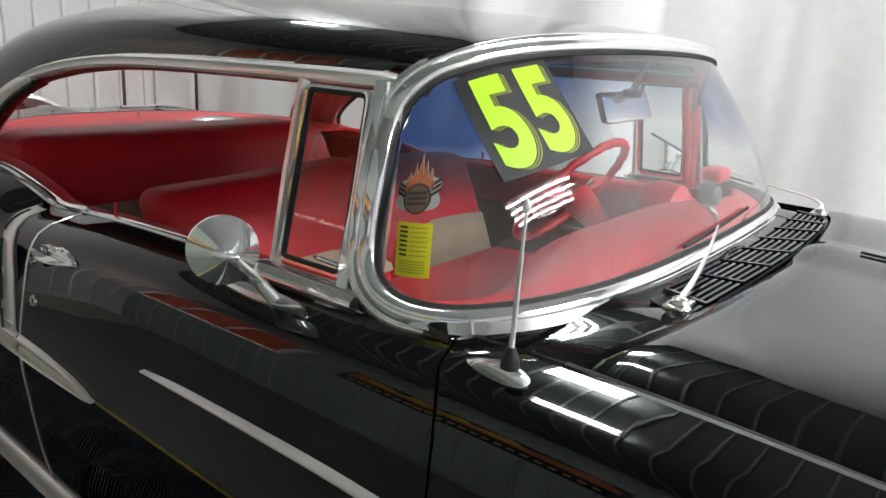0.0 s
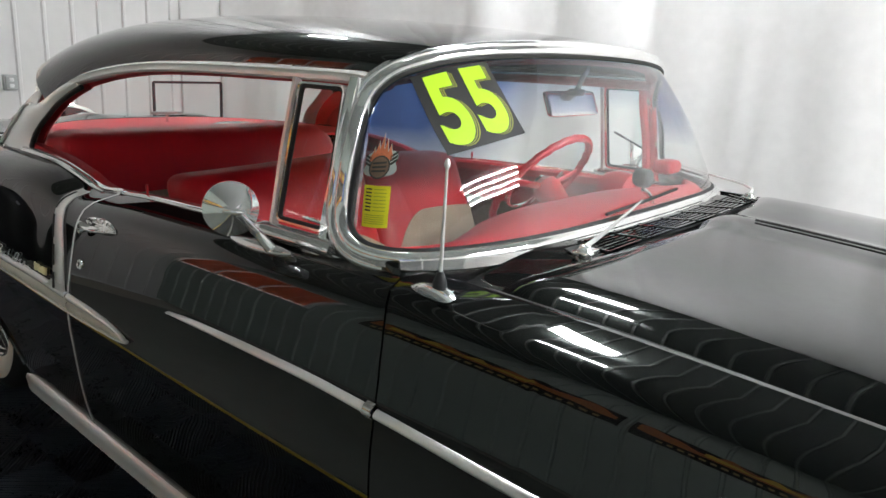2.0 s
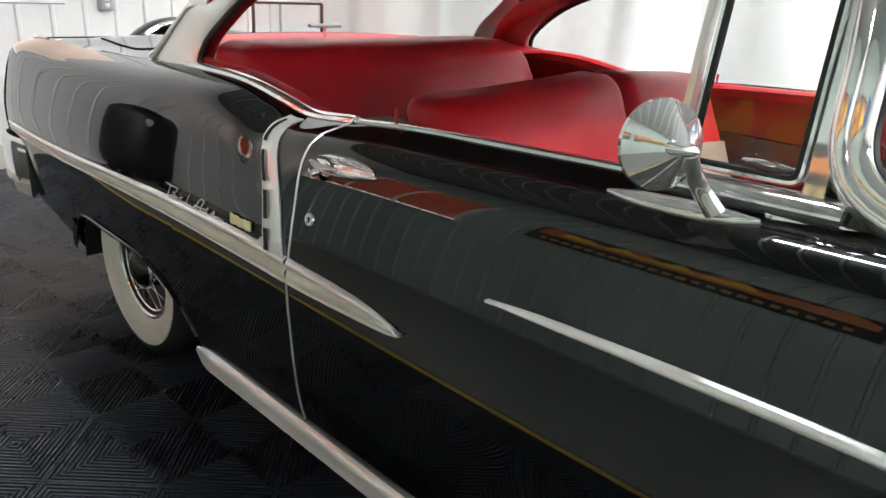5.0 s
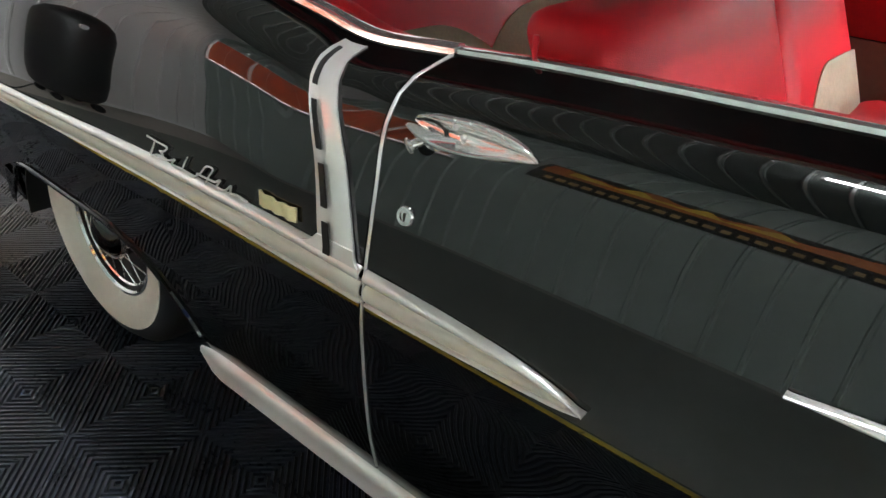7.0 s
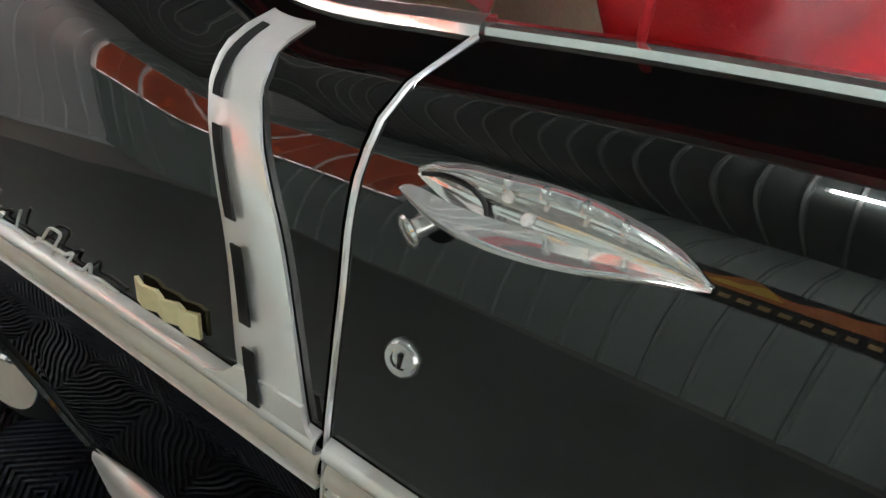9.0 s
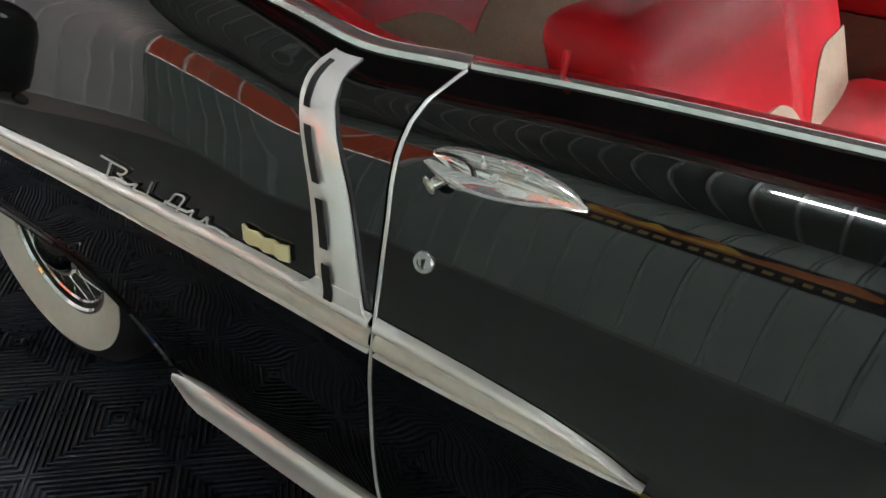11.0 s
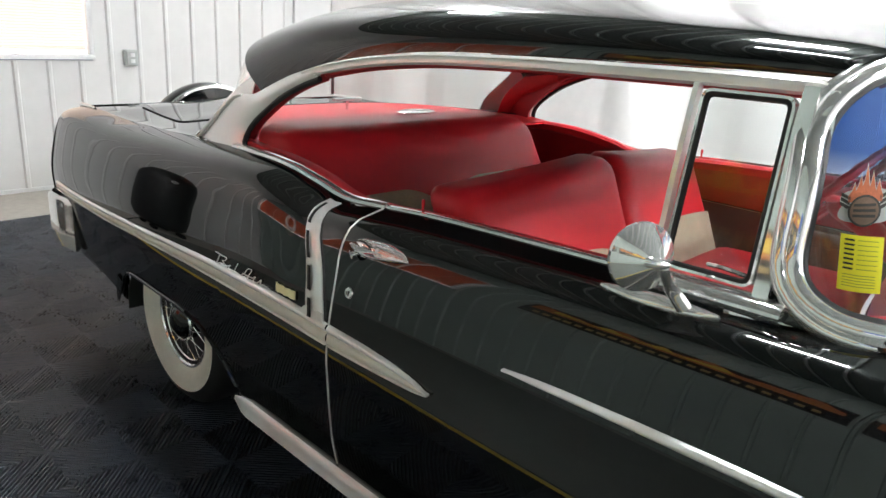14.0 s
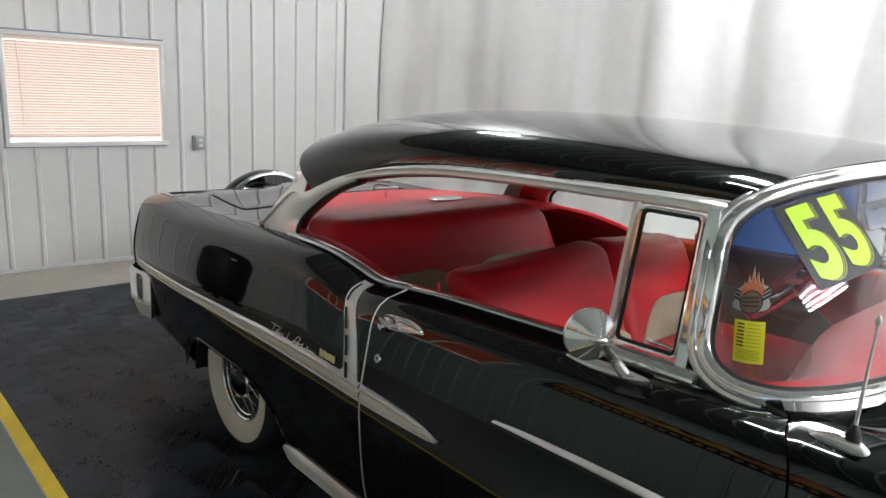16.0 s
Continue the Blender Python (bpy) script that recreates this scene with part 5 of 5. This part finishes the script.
both("door_card", lambda: card(0.985, 2.12, 0.845, 1.10, 0.775), M["red_cloth"], "red upper door trim")
both("door_card_lower", lambda: card(0.985, 2.12, 0.35, 0.842, 0.778), M["brown"], "brown lower door trim")
both("quarter_card", lambda: card(0.22, 0.975, 0.80, 1.10, 0.760), M["red_cloth"], "red rear side trim")
both("quarter_card_lower", lambda: card(0.22, 0.975, 0.35, 0.797, 0.764), M["brown"])
both("armrest", lambda: cushion(0.34, 0.06, 0.05, 0.02, (1.62, -0.745, 0.80)), M["brown"], "brown armrest")
both("sill_rail", lambda: sweep([skin(x, 1.0079, -0.045) + Vector((0, 0, -0.006 + 0.016 * max(0.0, min(1.0, (0.88 - x) / 0.15)))) for x in np.linspace(0.24, 1.90, 100)], [(0.018, -0.022), (0.018, 0.002), (0.008, 0.007), (-0.008, 0.006), (-0.018, -0.004), (-0.018, -0.03)]), M["red"], "red painted sill rail")
both("lock_peg", lambda: lathe([(0.0034, -0.02), (0.0036, 0.004), (0.0044, 0.010), (0.0046, 0.020), (0.0036, 0.0235)], 10, at=(1.088, -0.748, 1.014)), M["red"], "red lock peg")
both("inner_rear_pillar", lambda: grid(lambda u, v: pillar_fn(u * 0.55, v) + Vector((0.004, 0.034, -0.004)), 12, 24, 0.006), M["red_cloth"])
both("inner_rail", lambda: sweep([(x, -RAIL_Y(x) + 0.03, RAIL(x) - 0.006) for x in np.linspace(0.45, 1.93, 40)], ring(0.016, 8)), M["red_cloth"])
both("inner_post", lambda: sweep(path3([(1.905, -0.745, 1.04), (1.900, -0.715, 1.18), (1.888, -0.672, 1.32), (1.890, -0.650, 1.38)], 12), ring(0.014, 8), up=(1, 0, 0)), M["red"])
part("inner_header", sweep([ws_point(i / 40, 1.0, -0.040) for i in range(3, 38)], ring(0.020, 8)), M["red"], car)


def back_post(u, v):
    """Lining between the rear glass and the side window."""
    a = Vector(rw_fn(0.97, lerp(0.0, 1.0, v)))
    b = Vector(pillar_fn(0.55, 1 - v))
    return Vector((lerp(a.x, b.x, u) + 0.02, -lerp(abs(a.y), abs(b.y) - 0.03, u), lerp(a.z, b.z, u)))


both("rear_pillar_lining", lambda: grid(back_post, 6, 10, 0.006), M["red"], "red rear pillar lining")
part("cabin_floor", box(2.3, 1.5, 0.03, (1.15, 0, 0.36)), M["brown"], car)
part("firewall", box(0.03, 1.5, 0.62, (2.26, 0, 0.70)), M["seam"], car)


# dashboard
DASH_EDGE = curve([0.0, 0.30, 0.43, 0.56, 0.66, 0.74], [2.000, 2.004, 2.024, 2.066, 2.085, 2.060])


def dash_fn(u, v):
    s = 0.06 + 0.88 * u
    a = ws_point(s, 0.0, -0.025)
    x_in = DASH_EDGE(abs(a.y))
    k = v / 0.6
    if v <= 0.6:
        return (lerp(a.x, x_in, k), a.y * lerp(1, 0.96, k), a.z - 0.022 + 0.016 * math.sin(math.pi * k))
    k = (v - 0.6) / 0.4
    return (x_in - 0.035 * math.sin(math.pi * min(1, k * 1.1)) - 0.01 * k, a.y * 0.96, a.z - 0.022 - 0.26 * k)


dash = part("dashboard", grid(dash_fn, 50, 20, 0.008), M["red"], car, "red painted dashboard with chrome strip")
part("trim_strip", sweep([Vector(dash_fn(u, 0.82)) + Vector((-0.008, 0, 0)) for u in np.linspace(0.04, 0.96, 40)], [(0.004, -0.022), (-0.006, -0.018), (-0.006, 0.018), (0.004, 0.022)]), M["steel"], dash)
part("glove_face", sweep([Vector(dash_fn(u, 0.93)) + Vector((-0.005, 0, 0)) for u in np.linspace(0.04, 0.55, 30)], [(0.004, -0.03), (-0.004, -0.03), (-0.004, 0.03), (0.004, 0.03)]), M["brown"], dash)
part("cluster_hood", lathe([(0.0, 0.05), (0.06, 0.045), (0.085, 0.02), (0.09, -0.04), (0.08, -0.07)], 28, "x", (1.985, 0.42, 1.02)), M["red"], dash)
part("dash_pod", lathe([(0.0, 0.024), (0.018, 0.023), (0.025, 0.016), (0.027, -0.012), (0.022, -0.022), (0.0, -0.024)], 24, "x", (2.185, 0.095, 1.152)), M["black"], car, "round black gauge pod on the dash")
part("pod_bracket", sweep(path3([(2.185, 0.10, 1.12), (2.195, 0.125, 1.105), (2.20, 0.14, 1.075)], 8), ring(0.007, 8)), M["chrome"], car)
part("dash_ornament", cushion(0.07, 0.10, 0.045, 0.018, (2.03, 0.62, 1.120)), M["red"], car, "small red box on the dash")

# steering wheel
SWC, SWN = Vector((1.675, 0.395, 1.030)), Vector((-0.80, 0.0, 0.60))


def sw_m(p):
    e2 = Vector((0.60, 0, 0.80))
    return SWC + Vector((0, 1, 0)) * p[0] + e2 * p[1] + SWN * p[2]


wheel_ = part("steering_wheel", sweep([sw_m((0.212 * math.cos(a), 0.212 * math.sin(a), 0.002 * math.sin(a * 24))) for a in np.linspace(0, 2 * math.pi, 73)[:-1]], ring(0.0135, 8), up=tuple(SWN), closed=True), M["red"], car, "red steering wheel with chrome horn ring")
part("horn_ring", sweep([sw_m((0.135 * math.cos(a), 0.135 * math.sin(a), 0.012)) for a in np.linspace(math.pi * 0.95, 2.05 * math.pi, 30)], ring(0.006, 8), up=tuple(SWN)), M["chrome"], wheel_)
for a in (0.15, math.pi - 0.15, 1.5 * math.pi):
    part("spoke", sweep([sw_m((0.03 * math.cos(a), 0.03 * math.sin(a), -0.02)), sw_m((0.21 * math.cos(a), 0.21 * math.sin(a), 0))], ring(0.014, 8, 0.007), up=tuple(SWN)), M["red"], wheel_)
bm = lathe([(0.0, 0.03), (0.03, 0.026), (0.048, 0.008), (0.05, -0.02), (0.035, -0.10), (0.03, -0.30)], 24)
bmesh.ops.transform(bm, matrix=Matrix.Translation(SWC - SWN * 0.025) @ SWN.to_track_quat("Z", "Y").to_matrix().to_4x4(), verts=bm.verts[:])
part("column", bm, M["red"], wheel_)
bm = lathe([(0.0, 0.012), (0.02, 0.010), (0.028, 0.0)], 20)
bmesh.ops.transform(bm, matrix=Matrix.Translation(SWC + SWN * 0.006) @ SWN.to_track_quat("Z", "Y").to_matrix().to_4x4(), verts=bm.verts[:])
part("horn_cap", bm, M["chrome"], wheel_)

# inside mirror
rv = part("inside_mirror", cushion(0.022, 0.275, 0.066, 0.010, (1.985, 0.015, 1.335), lambda p: Vector((p.x - 0.40 * p.z - 0.05 * p.y, p.y, p.z))), M["chrome"], car, "chrome inside rear-view mirror")
part("mirror_stem", sweep(path3([(1.995, 0.012, 1.36), (2.01, 0.012, 1.40), (2.03, 0.012, 1.44)], 8), ring(0.008, 8), up=(0, 1, 0)), M["chrome"], rv)
part("mirror_clamp", box(0.03, 0.05, 0.02, (1.998, 0.012, 1.366), 0.006), M["black"], rv)


# ---- the hall's fittings ----
def window(name, y0, y1, z0, z1, place, panes, slats, label, sky="daylight", blind="blind"):
    """A window in a plane x = 0 facing +x: frame, sill, glowing daylight behind a closed blind."""
    root = new(name)
    root.matrix_world = place
    tagged(root, label, "window", kind="structure")
    w = 0.035
    part("window_frame", box(0.06, y1 - y0 + 2 * w, w, (-0.005, (y0 + y1) / 2, z1 + w / 2 - 0.004), 0.003), M["white"], root)
    part("window_sill", box(0.075, y1 - y0 + 2 * w, w, (0.0, (y0 + y1) / 2, z0 - w / 2 + 0.004), 0.003), M["white"], root)
    for y in (y0 - w / 2 + 0.004, y1 + w / 2 - 0.004):
        part("window_frame", box(0.06, w, z1 - z0, (-0.005, y, (z0 + z1) / 2), 0.003), M["white"], root)
    for k in range(1, panes):
        y = lerp(y0, y1, k / panes)
        part("mullion", box(0.05, 0.022, z1 - z0 - 0.01, (-0.005, y, (z0 + z1) / 2), 0.003), M["white"], root)
    part("outside_light", box(0.004, y1 - y0, z1 - z0, (-0.046, (y0 + y1) / 2, (z0 + z1) / 2)), M[sky], root)
    part("head_rail", box(0.03, y1 - y0 - 0.02, 0.03, (-0.015, (y0 + y1) / 2, z1 - 0.018), 0.003), M[blind], root)
    step = (z1 - z0 - 0.09) / slats
    me = None
    for k in range(slats):
        z = z1 - 0.04 - (k + 0.5) * step
        if me is None:
            bm = box(0.0016, y1 - y0 - 0.025, step * 1.08, (0, 0, 0))
            bmesh.ops.rotate(bm, verts=bm.verts[:], matrix=Matrix.Rotation(radians(38), 3, "Y"))
            ob = part("slat", bm, M[blind], root)
            me = ob.data
        else:
            ob = new("slat", me)
            ob.parent = root
        ob.location = (-0.016, (y0 + y1) / 2, z)
    part("bottom_rail", box(0.018, y1 - y0 - 0.025, 0.018, (-0.016, (y0 + y1) / 2, z0 + 0.042), 0.003), M[blind], root)
    for t in (0.12, 0.52, 0.84):
        part("ladder_cord", box(0.0015, 0.004, z1 - z0 - 0.08, (-0.004, lerp(y0, y1, t), (z0 + z1) / 2)), M["white"], root)
    part("wand", sweep([(0.006, y0 + 0.09, z1 - 0.03), (0.010, y0 + 0.105, z0 + 0.13)], ring(0.004, 6), up=(0, 1, 0)), M[blind], root)
    return root


window("window_1", WIN_Y0 + 0.045, WIN_Y1 - 0.045, WIN_Z0 + 0.045, WIN_Z1 - 0.045, pose(X_WALL, 0, 0), 1, 34, "white framed window with closed peach blind")
window("window_2", -1.1, 1.1, 1.35, 2.65, pose(-2.45, Y_NEAR + 0.05, 0, 0, 0, 90), 3, 30, "wide white framed window with closed brown blinds", "daylight_sun", "brown_blind")

outlet = thing("outlet_box", "grey weatherproof outlet box on the white wall", "outlet")
part("back_box", box(0.05, 0.105, 0.125, (X_WALL + 0.025, 0.562, 1.000), 0.008), M["grey"], outlet)
part("cover", box(0.02, 0.090, 0.110, (X_WALL + 0.058, 0.562, 1.000), 0.008), M["grey"], outlet)
for dz in (-0.024, 0.024):
    part("socket", box(0.006, 0.036, 0.030, (X_WALL + 0.069, 0.562, 1.0 + dz), 0.004), M["white"], outlet)

# low stand with a black frame before the curtain
stand = thing("sign_stand", "black metal frame stand beside the curtain", "stand")
for y in (1.69, 2.40):
    part("post", box(0.022, 0.022, 1.03, (-3.40, y, 0.515), 0.003), M["black"], stand)
    part("foot", box(0.30, 0.03, 0.02, (-3.40, y, 0.01), 0.003), M["black"], stand)
for z in (1.03, 0.30):
    part("rail", box(0.020, 0.71, 0.022, (-3.40, 2.045, z), 0.003), M["black"], stand)
part("panel", box(0.006, 0.67, 0.24, (-3.40, 2.045, 0.46), 0.001), M["grey"], stand)

# black canister vacuum by the rear wall
reel = thing("canister_vacuum", "black rounded canister vacuum on casters by the wall", "vacuum")
part("drum", lathe([(0.0, 1.10), (0.12, 1.085), (0.23, 1.02), (0.30, 0.90), (0.325, 0.72), (0.325, 0.34), (0.30, 0.18), (0.24, 0.11), (0.0, 0.10)], 40, at=(-3.15, -2.42, 0)), M["black"], reel)
part("dial", lathe([(0.0, 0.02), (0.035, 0.018), (0.04, 0.0)], 20, "x", (-2.84, -2.36, 0.82)), M["white"], reel)
for a_ in range(4):
    q = Vector((-3.15 + 0.24 * math.cos(a_ * 1.571 + 0.78), -2.42 + 0.24 * math.sin(a_ * 1.571 + 0.78), 0.055))
    part("caster", lathe([(0.0, 0.025), (0.05, 0.022), (0.055, 0.0), (0.05, -0.022), (0.0, -0.025)], 16, "x", tuple(q)), M["black"], reel)
part("cord", sweep(path3([(-3.10, -2.10, 0.10), (-3.0, -1.9, 0.012), (-2.85, -1.75, 0.012), (-2.9, -1.55, 0.03), (-3.02, -1.45, 0.012)], 24), ring(0.008, 6)), M["black"], reel)

# banners on the near wall, their lettering as plain bars
def banner(x0, x1, z0, z1, base, label, paint):
    ob = thing("banner", label, "banner")
    y = Y_NEAR + 0.035
    part("cloth", grid(lambda u, v: (lerp(x0, x1, u), y + 0.006 * math.sin(u * 9), lerp(z0, z1, v)), 20, 2, 0.002), base, ob)
    random.seed(int(100 * (x1 - x0)))
    for kind, a, b, c, d, m in paint:
        if kind == "bars":
            n = 22
            for i in range(n):
                u = lerp(a, b, (i + 0.15) / n)
                w = (b - a) / n * random.uniform(0.5, 0.75)
                part("bar", box(w * (x1 - x0), 0.002, (d - c) * (z1 - z0), (lerp(x0, x1, u), y + 0.012, lerp(z0, z1, (c + d) / 2))), m, ob)
        else:
            def fl(u, v):
                h = lerp(c, d, v) + (0.10 * math.sin(u * 23) + 0.06 * math.sin(u * 41 + 1)) * v
                return (lerp(x0, x1, lerp(a, b, u)), y + 0.010, lerp(z0, z1, h))

            part("flames", grid(fl, 60, 3, 0.001), m, ob)
            y += 0.003
    return ob


banner(-0.72, 1.62, 1.55, 2.35, M["ink"], "long black banner with orange flames and gold lettering", [("flames", 0.02, 0.98, 0.45, 0.84, M["orange"]), ("flames", 0.10, 0.70, 0.58, 0.74, M["yellowprint"]), ("bars", 0.06, 0.96, 0.14, 0.28, M["goldprint"])])
banner(1.70, 3.75, 1.50, 2.35, M["ink"], "long black banner with orange and red flames", [("flames", 0.02, 0.98, 0.48, 0.88, M["orange"]), ("flames", 0.25, 0.95, 0.60, 0.80, M["yellowprint"]), ("bars", 0.10, 0.90, 0.16, 0.30, M["goldprint"])])
# the blue one is added unseen, to put blue into the glass reflection
banner(3.85, 5.60, 1.20, 2.60, M["blueprint"], "large unseen blue panel with a white lower half, added for reflections", [("flames", 0.0, 1.0, 0.05, 0.38, M["white"])])

# lamps: bare tubes under a white reflector
def tube_lamp(lx, ly, lz, n, length, axis):
    lamp = thing("ceiling_light", "white reflector lamp with bright tubes below the ceiling, out of view", "lamp", "ceiling lights")
    w = 0.10 * n
    turn = pose(lx, ly, lz, 0, 0, 90 if axis == "y" else 0)

    def put(name, bm, material):
        bmesh.ops.transform(bm, matrix=turn, verts=bm.verts[:])
        part(name, bm, material, lamp)

    pan = box(length + 0.10, w + 0.10, 0.010, (0, 0, 0.060), 0.003)
    for sy in (-1, 1):
        box(length + 0.10, 0.010, 0.055, (0, sy * (w / 2 + 0.06), 0.035), 0.002, bm=pan, rot=Matrix.Rotation(radians(-28 * sy), 3, "X"))
    if lz < 4.0:
        put("reflector", pan, M["white"])
    else:
        pan.free()
        put("spine", box(length, 0.04, 0.02, (0, 0, 0.035), 0.004), M["white"])
    for k in range(n):
        put("tube", lathe([(0.020, -length / 2), (0.020, length / 2)], 10, "x", (0, (k - (n - 1) / 2) * 0.10, 0)), M["tube"])
    for dx in (-1, 1):
        put("socket_bar", box(0.03, w + 0.02, 0.045, (dx * (length / 2 + 0.01), 0, 0.012), 0.004), M["white"])
        put("hanger", box(0.012, 0.012, H_ROOM - lz - 0.045, (dx * length * 0.4, 0, (H_ROOM - lz + 0.045) / 2)), M["steel"])
    return lamp


for row in LAMPS:
    tube_lamp(*row)

# ---- black floor tiles with concentric ribs, laid diagonally ----
PITCH, RIBS = 0.2983, 11
MX0, MX1, MY0, MY1 = -2.87, 6.2, -1.50, 1.95
flooring = tagged(new("tile_floor"), "black ribbed plastic floor tiles under the car", "floor", kind="structure")
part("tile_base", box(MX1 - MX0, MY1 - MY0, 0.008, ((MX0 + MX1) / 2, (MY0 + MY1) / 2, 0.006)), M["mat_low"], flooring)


def tile_mesh():
    verts, faces = [], []
    h = PITCH / 2 - 0.0008
    step = h / RIBS

    def loop(r, z):
        i = len(verts)
        verts.extend([(r, 0, z), (0, r, z), (-r, 0, z), (0, -r, z)])
        return i

    k2 = math.sqrt(2)
    for n in range(RIBS):
        ro, ri = (h - n * step) * k2, max(0.0, (h - n * step - step * 0.52)) * k2
        a, b, c, d = loop(ro, 0.011), loop(ro - 0.001, 0.0200), loop(ri + 0.001, 0.0200), loop(ri, 0.011)
        for p, q in ((a, b), (b, c), (c, d)):
            for i in range(4):
                faces.append((p + i, p + (i + 1) % 4, q + (i + 1) % 4, q + i))
    me = bpy.data.meshes.new("tile")
    me.from_pydata(verts, [], faces)
    me.materials.append(M["mat"])
    return me


TILE = tile_mesh()
A1, A2 = Vector((PITCH, PITCH, 0)) / math.sqrt(2), Vector((PITCH, -PITCH, 0)) / math.sqrt(2)
ORIGIN = Vector((0.412, -1.112, 0))
for i in range(-40, 60):
    for j in range(-40, 60):
        c = ORIGIN + A1 * i + A2 * j
        r = PITCH / math.sqrt(2)
        if not (MX0 - r < c.x < 3.0 and MY0 - r < c.y < MY1 + r - 0.1):
            continue
        if MX0 + r < c.x and MY0 + r < c.y < MY1 - r:
            ob = new("tile", TILE)
        else:
            bm = bmesh.new()
            bm.from_mesh(TILE)
            for co, no in (((MX0, 0, 0), (-1, 0, 0)), ((0, MY0, 0), (0, -1, 0)), ((0, MY1, 0), (0, 1, 0))):
                bmesh.ops.bisect_plane(bm, geom=bm.verts[:] + bm.edges[:] + bm.faces[:], plane_co=Vector(co) - c, plane_no=no, clear_outer=True)
            if not bm.faces:
                bm.free()
                continue
            me = bpy.data.meshes.new("tile_cut")
            bm.to_mesh(me)
            bm.free()
            me.materials.append(M["mat"])
            ob = new("tile", me)
        ob.location = (c.x, c.y, 0)
        ob.parent = flooring

# yellow ramp edge along the tiles, in pieces
for k in range(27):
    x = MX0 + 0.1 + k * 0.3345
    bm = bmesh.new()
    pr = [(-0.165, 0.0), (-0.165, 0.019), (0.165, 0.019), (0.165, 0.0)]
    vs = [[bm.verts.new((x + a, y, z * (1 if y > -1.55 else 0.15))) for y in (MY0 - 0.002, MY0 - 0.056)] for a, z in pr]
    for a, b in zip(vs, vs[1:]):
        bm.faces.new((a[0], b[0], b[1], a[1]))
    bm.faces.new([v[0] for v in vs])
    bm.faces.new([v[1] for v in vs][::-1])
    part("edge_piece", bm, M["yellow"], flooring)

# smooth concrete of the aisle beside the tiles
aisle = tagged(new("aisle_floor"), "smooth grey concrete aisle beside the yellow tile edge", "floor", kind="structure")
part("slab", box(X_FRONT - X_WALL - 0.9, 2.46, 0.012, ((X_FRONT + X_WALL) / 2 + 0.4, -2.795, 0.006)), M["aisle"], aisle)
